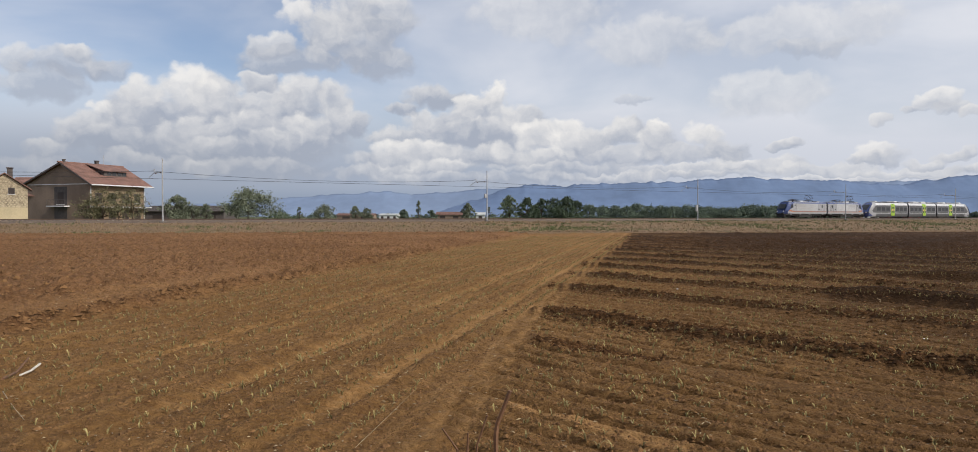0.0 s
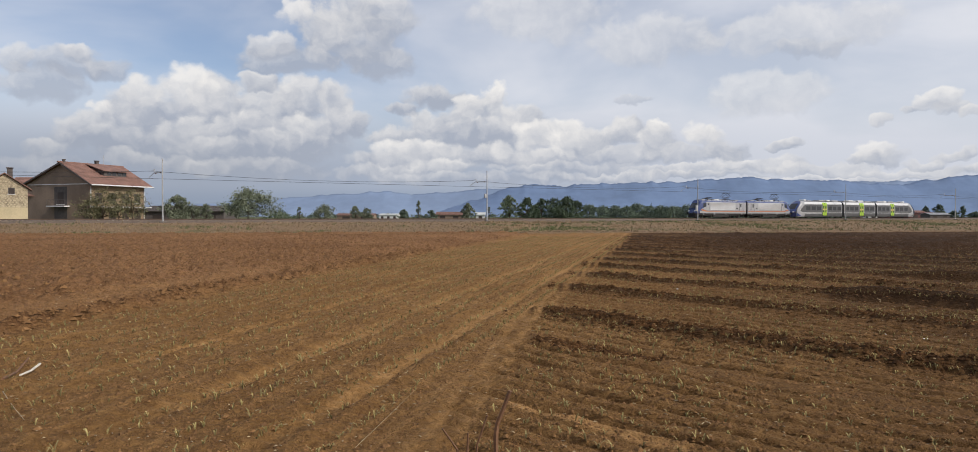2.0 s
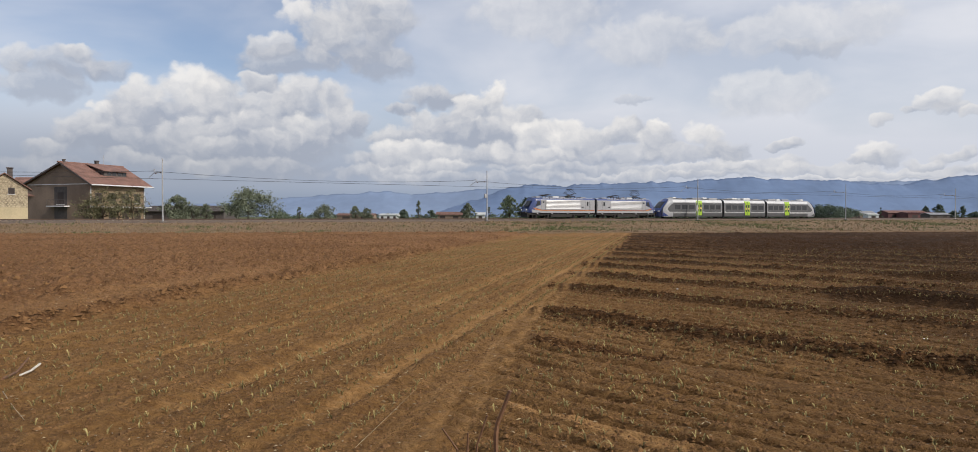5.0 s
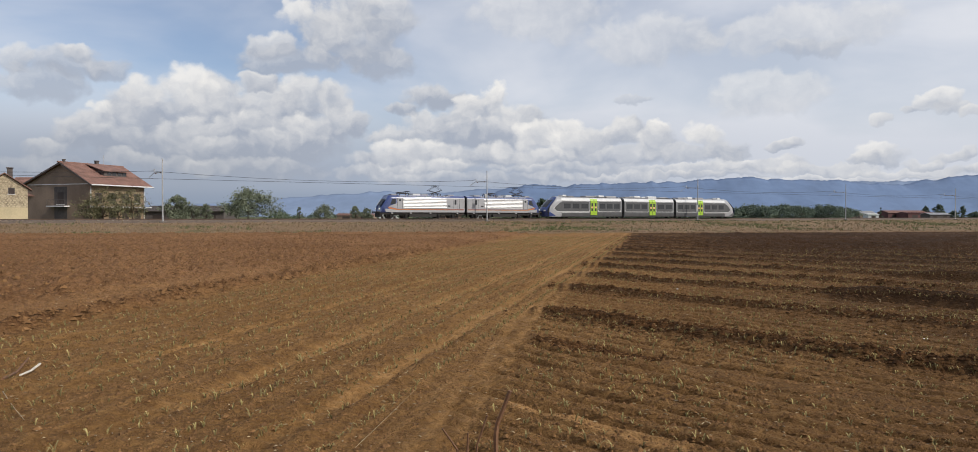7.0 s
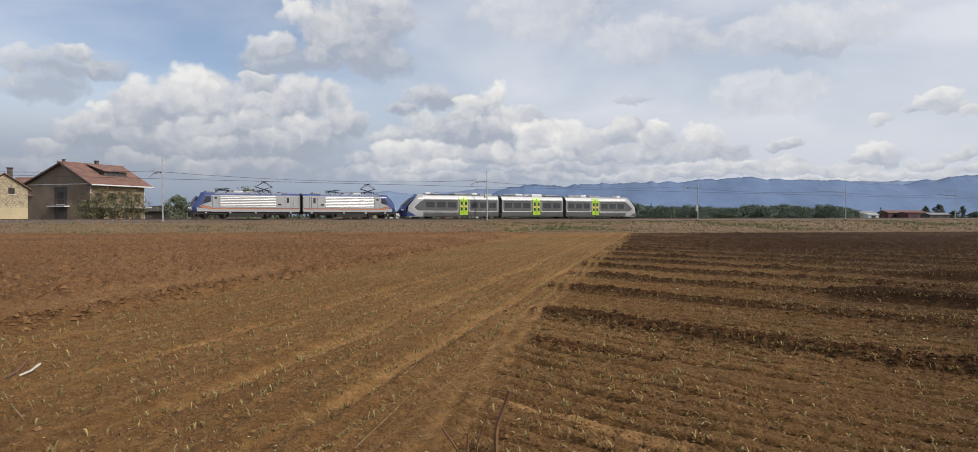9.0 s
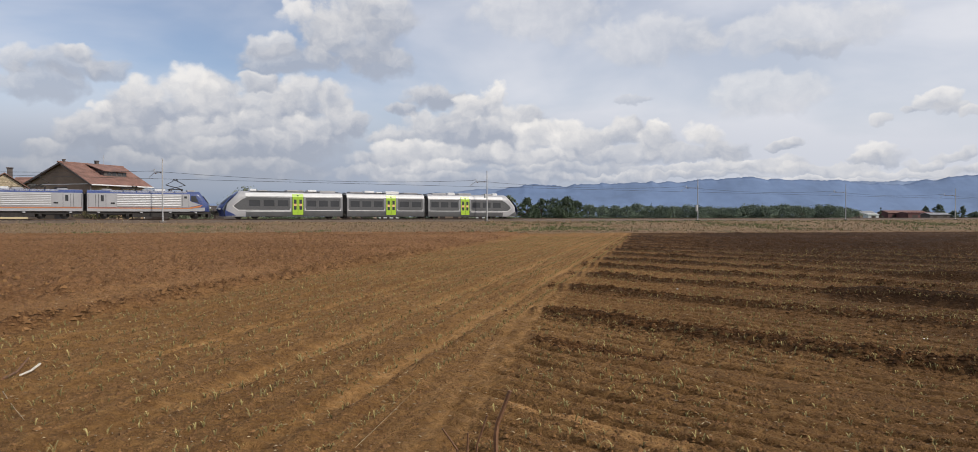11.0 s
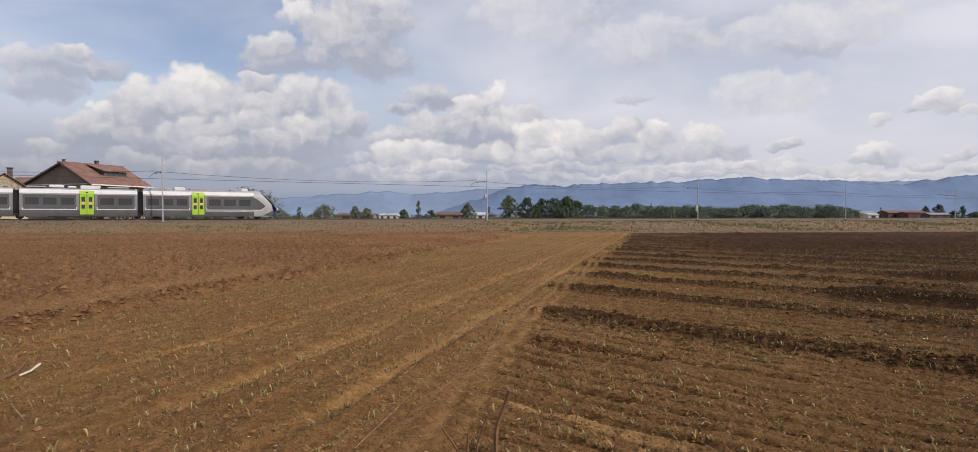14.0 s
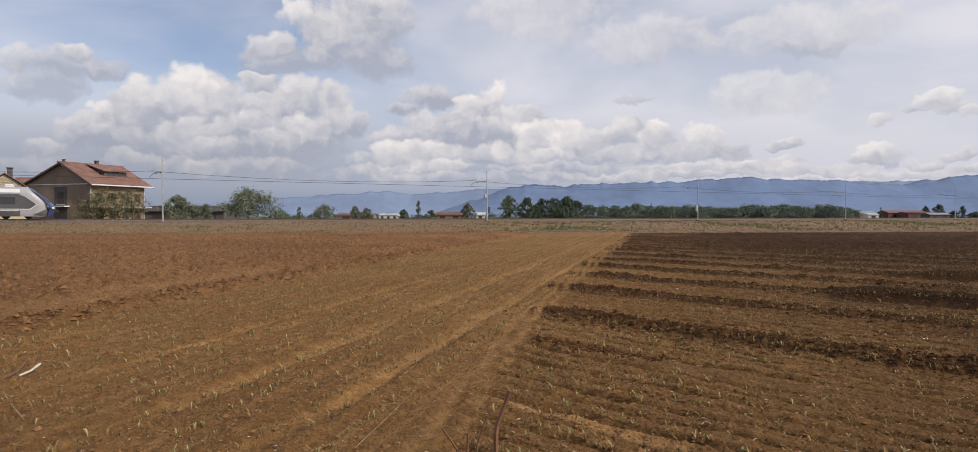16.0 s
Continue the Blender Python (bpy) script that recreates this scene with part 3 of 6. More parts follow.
def make_mast():
    mast = tagged(new("overhead_line_mast"), "slim grey steel overhead line mast beside the track", "mast", "masts along the railway")
    pole, foot = Geo(), Geo()
    pole.tube([(0, 0, 0), (0, 0, 4.5), (0, 0, 8.75)], 0.11, 0.075, 10)
    part("pole", pole, GALVANISED, mast)
    foot.box(-0.4, 0.4, -0.4, 0.4, -0.5, 0.22, 0.05)
    part("footing", foot, CONCRETE, mast)
    end = Vector((ARM_ALONG, ARM_OUT, 0))
    top = MESSENGER - 1.15
    arm = Geo()
    arm.tube([(0, 0, top - 0.35), end * 0.55 + Vector((0, 0, top - 0.3)), end * 0.8 + Vector((0, 0, top - 0.25))], 0.075, 0.06)
    part("cantilever_arm", arm, GALVANISED, mast)
    hang = Geo()
    hang.tube([end * 0.72 + Vector((0, 0, top - 0.3)), end * 0.75 + Vector((0, 0, top + 0.25))], 0.05)
    hang.tube([end * 0.75 + Vector((0, 0, top + 0.2)), end + Vector((0, 0, top))], 0.03)
    part("hanger", hang, GALVANISED, mast)
    steady = Geo()
    steady.tube([end * 0.8 + Vector((0, 0, top - 0.3)), end * 0.97 + Vector((-0.3, 0, top - 0.75)), end + Vector((-0.5, 0, CONTACT - 1.15))], 0.035)
    part("steady_arm", steady, GALVANISED, mast)
    for f in (0.12, 0.62):
        ins = Geo()
        for i in range(4):
            p = end * (f + i * 0.02) + Vector((0, 0, top - 0.34))
            ins.tube([p, p + end.normalized() * 0.045], 0.10, 0.07, 8)
        part("insulator", ins, INSULATOR, mast)
    return mast


def make_line():
    first = make_mast()
    spots = [MAST_S0 + MAST_STEP * i for i in range(-2, 8)]
    for n, s in enumerate(spots):
        x, y, z = on_track(s, MAST_OFF, 1.15)
        m = pose(x, y, z, 0, 0, TRACK_TURN)
        if n == 0:
            first.matrix_basis = m
        else:
            copy_thing(first, m)
    # small equipment on two of the masts
    for i, (w, h, up) in enumerate(((0.35, 0.7, 4.1), (0.4, 1.3, 2.0))):
        x, y, z = on_track(MAST_S0 + MAST_STEP * (1 + i), MAST_OFF, 1.15)
        box = Geo().box(-0.15 - w, -0.14, -0.15, 0.15, up, up + h, 0.03)
        ob = part("equipment_cabinet", box, GALVANISED)
        ob.matrix_basis = pose(x, y, z, 0, 0, TRACK_TURN)
        tagged(ob, "small grey steel cabinet clamped to a mast", "cabinet")
    wires = tagged(new("overhead_line"), "dark overhead contact line with messenger wire and droppers", "overhead line")
    contact, carrier, dropper = Geo(), Geo(), Geo()
    cp, mp = [], []
    for s in spots:
        for j in range(8):
            t = j / 8
            sag = 4 * t * (1 - t)
            a = s + ARM_ALONG + t * MAST_STEP
            cp.append(on_track(a, 0, CONTACT))
            mp.append(on_track(a, 0, MESSENGER - 0.75 * sag))
            dropper.tube([cp[-1], mp[-1]], 0.008, n=3)
    part("contact_wire", contact.tube(cp, 0.022, n=4), WIRE, wires)
    part("messenger_wire", carrier.tube(mp, 0.022, n=4), WIRE, wires)
    tagged(part("droppers", dropper, WIRE, wires), kind="stuff")


make_line()

# ---- train ----
WHEELS = []          # (wheelset, radius, way)


def wheelset(parent, x, z, radius, way):
    g = Geo()
    for side in (-0.75, 0.75):
        n = 20
        for y0, y1, r in ((side - 0.065, side + 0.065, radius), (side - 0.075, side + 0.075, radius * 0.72)):
            g.loft([[(r * math.cos(2 * math.pi * i / n), yy, r * math.sin(2 * math.pi * i / n)) for i in range(n)] for yy in (y0, y1)])
        for i in range(5):
            a = 2 * math.pi * i / 5
            g.box(0.35 * radius * math.cos(a) - 0.05, 0.35 * radius * math.cos(a) + 0.05, side - 0.09, side + 0.09, 0.35 * radius * math.sin(a) - 0.05, 0.35 * radius * math.sin(a) + 0.05)
    g.tube([(0, -0.9, 0), (0, 0.9, 0)], 0.09, n=8)
    ob = part("wheelset", g, GEAR, parent)
    ob.location = (x, 0, z)
    WHEELS.append((ob, radius, way, x, z))
    return ob


def bogie(parent, x, span, radius, way):
    g = Geo()
    for side in (-1.05, 1.05):
        g.loft([[(x + u * span, side + d, v) for u, v in ((-0.85, 0.62), (-0.5, 0.72), (-0.3, 0.5), (0.3, 0.5), (0.5, 0.72), (0.85, 0.62), (0.85, 0.85), (0.4, 0.95), (-0.4, 0.95), (-0.85, 0.85))] for d in (-0.09, 0.09)])
        for u in (-0.5, 0.5):
            g.box(x + u * span - 0.2, x + u * span + 0.2, side - 0.16, side + 0.16, 0.32, 0.72, 0.04)
        for u in (-0.16, 0.16):
            g.tube([(x + u * span, side, 0.6), (x + u * span, side, 1.05)], 0.13, n=8)
        g.box(x - span * 0.85, x - span * 0.8, side - 0.2, side + 0.2, 0.25, 0.65)
        g.box(x + span * 0.8, x + span * 0.85, side - 0.2, side + 0.2, 0.25, 0.65)
    g.box(x - 0.35, x + 0.35, -1.05, 1.05, 0.55, 0.9, 0.05)
    ob = part("bogie", g, GEAR, parent)
    for u in (-0.5, 0.5):
        wheelset(ob, x + u * span, radius, radius, way)
    return ob


def hull(rings_at, profile):
    """Rings along a body; rings_at gives x, width factor, lower and upper height factor; profile in (y, z)."""
    return [[(x, y * w, zl + (z - profile[0][1]) * (zh - zl) / (max(p[1] for p in profile) - profile[0][1])) for y, z in profile] for x, w, zl, zh in rings_at]


def mirror(half):
    return half + [(-y, z) for y, z in reversed(half) if abs(y) > 1e-6]


LOCO_LONG = 15.75


def pantograph(parent, x, raised, lean):
    base, arms = Geo(), Geo()
    for y in (-0.55, 0.55):
        base.box(x - 0.9, x + 0.9, y - 0.05, y + 0.05, 4.12, 4.2)
        for u in (-0.8, 0.8):
            base.tube([(x + u, y, 3.85), (x + u, y, 4.15)], 0.07, n=8)
    for u in (-0.85, 0.0, 0.85):
        base.box(x + u - 0.05, x + u + 0.05, -0.6, 0.6, 4.12, 4.2)
    frame_ob = part("pantograph", base, GEAR, parent, "raised current collector" if raised else "folded current collector")
    if raised:
        knee, head = (x + 1.25 * lean, 4.75), (x + 0.05, 5.48)
    else:
        knee, head = (x + 1.15 * lean, 4.34), (x - 0.7 * lean, 4.42)
    for y in (-0.35, 0.35):
        arms.tube([(x - 0.7 * lean, y, 4.2), (knee[0], y * 0.8, knee[1])], 0.045)
        arms.tube([(knee[0], y * 0.8, knee[1]), (head[0], y * 1.3, head[1])], 0.03)
    if raised:
        for y in (-0.35, 0.35):
            arms.tube([(x + 0.7 * lean, y, 4.2), (x - 1.25 * lean, y * 0.8, 4.75)], 0.04)
            arms.tube([(x - 1.25 * lean, y * 0.8, 4.75), (head[0], y * 1.3, head[1])], 0.03)
    part("arm", arms, GEAR, frame_ob)
    bow = Geo()
    for d in (-0.22, 0.22):
        bow.tube([(head[0] + d, -0.95, head[1] - 0.12), (head[0] + d, -0.6, head[1] + 0.08), (head[0] + d, 0.6, head[1] + 0.08), (head[0] + d, 0.95, head[1] - 0.12)], 0.035)
    bow.box(head[0] - 0.24, head[0] + 0.24, -0.4, -0.34, head[1] - 0.02, head[1] + 0.04)
    bow.box(head[0] - 0.24, head[0] + 0.24, 0.34, 0.4, head[1] - 0.02, head[1] + 0.04)
    part("collector_head", bow, GEAR, frame_ob)


def locomotive(rear_raised, way):
    """A single-cab electric locomotive; its nose is at x = 0 and its tail at LOCO_LONG."""
    top = tagged(new("electric_locomotive"), "silver electric locomotive with dark blue cab and roof edge, orange stripe", "locomotive", "pair of locomotives")
    low = mirror([(0, 0.98), (1.36, 0.98), (1.46, 1.10), (1.47, 1.9), (1.47, 3.25), (1.45, 3.42)])
    body = Geo().loft([[(x, y, z) for y, z in low] for x in (2.9, 9.0, LOCO_LONG - 0.25)])
    part("body", body, SILVER, top, smooth=True)
    # cab: a raked, rounded nose
    cab = Geo()
    prof = mirror([(0, 0.98), (1.30, 0.98), (1.46, 1.12), (1.47, 2.0), (1.47, 3.2), (1.40, 3.5), (1.15, 3.76), (0.6, 3.86), (0, 3.88)])
    rings = []
    for i in range(9):
        u = i / 8

        def setback(z, y):
            rake = 0.0 if z < 1.9 else 1.45 * ((z - 1.9) / 1.98) ** 1.15
            return rake + 0.35 * (abs(y) / 1.47) ** 2.5
        rings.append([(setback(z, y) + (2.9 - setback(z, y)) * u, y * (0.80 + 0.20 * min(1, u * 3) ** 0.6), z) for y, z in prof])
    cab.loft(rings)
    cab_ob = part("cab", cab, BLUE, top, "dark blue raked cab", smooth=True)
    shield = Geo()
    for y0, y1 in ((-0.98, -0.03), (0.03, 0.98)):
        pts = []
        for y, z in ((y0, 2.2), (y1, 2.2), (y1 * 0.9, 3.25), (y0 * 0.9, 3.25)):
            pts.append((1.45 * ((z - 1.9) / 1.98) ** 1.15 + 0.35 * (abs(y) / 1.18) ** 2.5 - 0.03, y, z))
        shield.poly(pts, [(0, 1, 2, 3)])
        shield.poly([(a + 0.05, b, c) for a, b, c in pts], [(0, 1, 2, 3)])
    part("windscreen", shield, GLASS, cab_ob)
    for y in (-0.85, 0.85):
        lamp = Geo().tube([(0.04, y, 1.55), (0.2, y, 1.55)], 0.13, n=12)
        part("headlight", lamp, LENS, cab_ob)
        buf = Geo().tube([(-0.35, y, 1.05), (-0.30, y, 1.05)], 0.25, n=14).tube([(-0.3, y, 1.05), (0.4, y, 1.05)], 0.11, n=10)
        part("buffer", buf, GEAR, top)
    part("coupler", Geo().box(-0.3, 0.4, -0.15, 0.15, 0.9, 1.15, 0.04), GEAR, top)
    plough_geo = Geo().loft([[(x, y * f, z) for y, z in ((-1.2, 0.25), (1.2, 0.25), (1.25, 0.98), (-1.25, 0.98))] for x, f in ((0.1, 0.85), (0.5, 1.0))])
    part("snow_plough", plough_geo, GEAR, top)
    # roof edge, blue, and roof deck
    edge = mirror([(0, 3.40), (1.45, 3.40), (1.42, 3.52), (1.18, 3.78), (0.6, 3.88), (0, 3.9)])
    part("roof", Geo().loft([[(x, y, z) for y, z in edge] for x in (2.9, LOCO_LONG - 0.25)]), BLUE, top, "dark blue roof", smooth=True)
    for x0, x1, w, z1 in ((2.2, 3.2, 0.8, 4.05), (6.0, 7.4, 0.9, 4.12), (7.7, 8.9, 0.75, 4.06), (12.6, 13.8, 0.8, 4.05)):
        part("roof_box", Geo().box(x0, x1, -w, w, 3.8, z1, 0.06), WHITE if x0 == 6.0 else ROOFGREY, top, smooth=False)
    # pale boxes added along the blue roof edge to show its glint
    for y in (-1.2, 1.2):
        g = Geo()
        for x0 in (3.3, 4.9, 6.5, 8.1, 9.7, 11.3):
            g.box(x0, x0 + 1.5, y - 0.14, y + 0.16, 3.50, 3.84, 0.05)
        part("roof_glint", g, GLINT_COVER, top, "row of pale roof edge boxes standing in for a glint")
    for i in range(5):
        x = 5.2 + i * 1.3
        part("roof_insulator", Geo().tube([(x, 0.3, 3.85), (x, 0.3, 4.15)], 0.07, 0.05, 8), INSULATOR, top)
    part("roof_busbar", Geo().tube([(4.0, 0.3, 4.17), (11.5, 0.3, 4.17)], 0.025), GEAR, top)
    pantograph(top, 4.6, not rear_raised, -1)
    pantograph(top, 10.5, rear_raised, 1)
    for y in (-1.0, 1.0):
        def side(u, v, d, y=y):
            return (u, y * (1.47 + d), v)
        # horizontally ribbed machine-room wall
        for n in range(7):
            z0 = 1.66 + n * 0.24
            g = Geo()
            g.loft([[(x, y * (1.47 + d), z) for d, z in ((-0.02, z0), (0.010, z0 + 0.01), (0.028, z0 + 0.06), (0.036, z0 + 0.12), (0.028, z0 + 0.18), (0.010, z0 + 0.23), (-0.02, z0 + 0.24))] for x in (4.1, 8.0, 12.0)])
            part("side_panel", g, RIBBED, top, smooth=True)
        part("stripe", Geo().plate([(2.6, 1.40), (15.4, 1.40), (15.4, 1.50), (2.9, 1.50)], side, 0.012), ORANGE, top, "thin orange stripe")
        part("stripe", Geo().plate([(2.9, 1.50), (15.4, 1.50), (15.4, 1.56), (2.9, 1.56)], side, 0.012), MAROON, top, "thin dark red stripe")
        part("stripe", Geo().plate([(1.2, 1.95), (1.6, 1.62), (2.9, 1.40), (2.9, 1.62), (2.2, 1.75)], side, 0.012), ORANGE, top, "orange arrow on the cab side")
        part("stripe", Geo().plate([(1.0, 1.05), (2.9, 1.05), (2.9, 1.40), (1.7, 1.55), (0.9, 1.6)], side, 0.008), SILVER, top, "pale lower cab side")
        part("stripe", Geo().plate([(2.9, 1.02), (15.4, 1.02), (15.4, 1.36), (2.9, 1.36)], side, 0.010), SILVER, top, "pale sill band")
        part("stripe", Geo().plate([(1.5, 1.98), (2.95, 2.5), (2.95, 1.66), (2.2, 1.80)], side, 0.010), SILVER, top, "grey wedge on the cab side")
        part("cab_window", Geo().plate([(1.75, 2.25), (2.75, 2.45), (2.75, 3.2), (2.15, 3.2)], side, 0.014), GLASS, cab_ob)
        for x0, kind in ((3.05, "cab_door"), (13.3, "side_door"), (14.5, "side_door")):
            wide = 0.85
            door = part(kind, Geo().plate([(x0, 1.62), (x0 + wide, 1.62), (x0 + wide, 3.3), (x0, 3.3)], side, 0.012), SILVER, top)
            for xx in (x0 - 0.02, x0 + wide):
                part("door_joint", Geo().plate([(xx, 1.6), (xx + 0.04, 1.6), (xx + 0.04, 3.32), (xx, 3.32)], side, 0.016), BLACK, door)
            if x0 != 14.5:
                z0 = 2.85 if x0 < 5 else 2.35
                w = (x0 + 0.25, x0 + 0.6, z0, 3.15)
                part("door_window", Geo().plate([(w[0], w[2]), (w[1], w[2]), (w[1], w[3]), (w[0], w[3])], side, 0.02), GLASS, door)
        part("number_plate", Geo().plate([(12.25, 2.0), (12.75, 2.0), (12.75, 2.2), (12.25, 2.2)], side, 0.014), BLACK, top, "plain dark bar")
        for x0 in (2.0, 5.3, 8.9, 14.0):
            part("frame_lug", Geo().box(x0, x0 + 0.3, min(y * 1.3, y * 1.44), max(y * 1.3, y * 1.44), 0.78, 1.0), SILVER, top)
    part("underframe", Geo().box(0.5, LOCO_LONG - 0.3, -1.25, 1.25, 0.66, 0.99), GEAR, top)
    part("equipment_case", Geo().box(5.2, 10.2, -1.3, 1.3, 0.26, 0.82, 0.06), GEAR, top)
    part("gangway", Geo().box(LOCO_LONG - 0.26, LOCO_LONG + 0.0, -0.85, 0.85, 1.1, 3.35, 0.05), BLACK, top)
    part("end_wall", Geo().box(LOCO_LONG - 0.25, LOCO_LONG - 0.1, -1.38, 1.38, 1.0, 3.6, 0.04), BLACK, top)
    bogie(top, 3.4, 2.65, 0.55, way)
    bogie(top, 12.1, 2.65, 0.55, way)
    return top


END_LONG, MID_LONG = 18.9, 14.1
CAR = [(0, 0.30), (1.36, 0.30), (1.43, 0.6), (1.46, 0.85), (1.46, 2.0), (1.46, 2.95), (1.40, 3.14), (1.24, 3.50), (0.95, 3.74), (0.5, 3.86), (0, 3.88)]


def nose_back(z):
    """How far the nose lies behind its tip at a height."""
    if z < 1.3:
        return 0.10 + 0.35 * (1.3 - z)
    return 0.10 + 3.0 * ((z - 1.3) / 2.58) ** 1.35


def green_door(parent, x0, x1, outer):
    side = lambda u, v, d: (u, outer(u, 2.0, d)[1], v)
    mid = (x0 + x1) / 2
    part("door_header", Geo().plate([(x0 - 0.05, 3.02), (x1 + 0.05, 3.02), (x1 + 0.05, 3.5), (x0 - 0.05, 3.5)], outer, 0.05), LIME, parent, "lime green panel over the doors")
    for a, b in ((x0, mid - 0.02), (mid + 0.02, x1)):
        leaf = part("door_leaf", Geo().plate([(a, 0.55), (b, 0.55), (b, 3.08), (a, 3.08)], side, 0.03), LIME, parent, "lime green sliding door leaf")
        for v0, v1, stick in ((1.28, 1.78, False), (1.78, 2.12, True), (2.12, 2.72, False)):
            c, w = (a + b) / 2, 0.20
            part("sticker" if stick else "door_window", Geo().plate([(c - w, v0), (c + w, v0), (c + w, v1), (c - w, v1)], side, 0.042), STICKER if stick else GLASS, leaf)
    part("door_seal", Geo().plate([(mid - 0.025, 0.55), (mid + 0.025, 0.55), (mid + 0.025, 3.1), (mid - 0.025, 3.1)], side, 0.036), BLACK, parent)
    for xx in (x0 - 0.05, x1):
        part("door_seal", Geo().plate([(xx, 0.5), (xx + 0.05, 0.5), (xx + 0.05, 3.1), (xx, 3.1)], side, 0.026), BLACK, parent)
    part("door_lamp", Geo().plate([(mid - 0.12, 3.22), (mid + 0.12, 3.22), (mid + 0.12, 3.34), (mid - 0.12, 3.34)], outer, 0.07), BLACK, parent)


STICKER = material("orange_white_sticker", (0.75, 0.42, 0.22), 0.5, vary=0.3, scale=4, fine=12, bump=0)


def band(parent, x0, x1, side, slant=0.0):
    """A smoked window band with a white frame round it; slant cuts its end towards the nose."""
    z0, z1 = 1.22, 2.97
    def shape(g):
        a = [(x0 - g + (0 if slant else 0), z0 - g), (x1 + g, z0 - g), (x1 + g, z1 + g)]
        if slant:
            return [(x0 + slant * 0.36 - g * 0.7, z0 - g), (x1 + g, z0 - g), (x1 + g, z1 + g), (x0 + slant - g * 0.4, z1 + g), (x0 + slant * 0.62 - g * 1.2, z1 - 0.30), (x0 - g * 1.4, z0 + 0.52)]
        return a + [(x0 - g, z1 + g)]
    part("window_frame", Geo().plate(shape(0.09), side, 0.006), WHITE, parent, "pale frame round the window band")
    glass = part("window_band", Geo().plate(shape(0), side, 0.014), WINDOWBAND, parent, "smoked glass window band")
    n = max(2, round((x1 - x0 - slant) / 1.9))
    for i in range(n):
        a = x0 + slant + (x1 - x0 - slant) * (i + 0.12) / n
        b = x0 + slant + (x1 - x0 - slant) * (i + 0.88) / n
        part("window", Geo().plate([(a, 1.75), (b, 1.75), (b, 2.6), (a, 2.6)], side, 0.018), GLASS, glass)


def roof_units(parent, spans):
    for x0, x1, w, h, white in spans:
        part("roof_unit", Geo().box(x0, x1, -w, w, 3.66, 3.66 + h, 0.10), WHITE if white else ROOFGREY, parent, "boxy roof unit")


def side_of(y):
    def place(u, v, d):
        half = 1.46
        for (a, za), (b, zb) in zip(CAR[1:], CAR[2:]):
            if za <= v <= zb:
                half = a + (b - a) * (v - za) / (zb - za)
        return (u, y * (half + d), v)
    return place


def coach_shell(top, x0, x1):
    lower = mirror([(0, 0.30)] + CAR[1:4] + [(1.46, 1.10)])
    upper = mirror([(0, 1.10)] + [(1.46, 1.10)] + CAR[4:7])
    white = mirror([(0, 3.14), (1.40, 3.14), (1.24, 3.50), (1.12, 3.60)])
    roof = mirror([(0, 3.60), (1.12, 3.60), (0.95, 3.74), (0.5, 3.86), (0, 3.88)])
    for name, prof, mat in (("skirt", lower, GREYSKIRT), ("body", upper, COACHGREY), ("cant_rail", white, WHITE), ("roof", roof, ROOFGREY)):
        part(name, Geo().loft([[(x, y, z) for y, z in prof] for x in (x0, x1)]), mat, top, smooth=True)


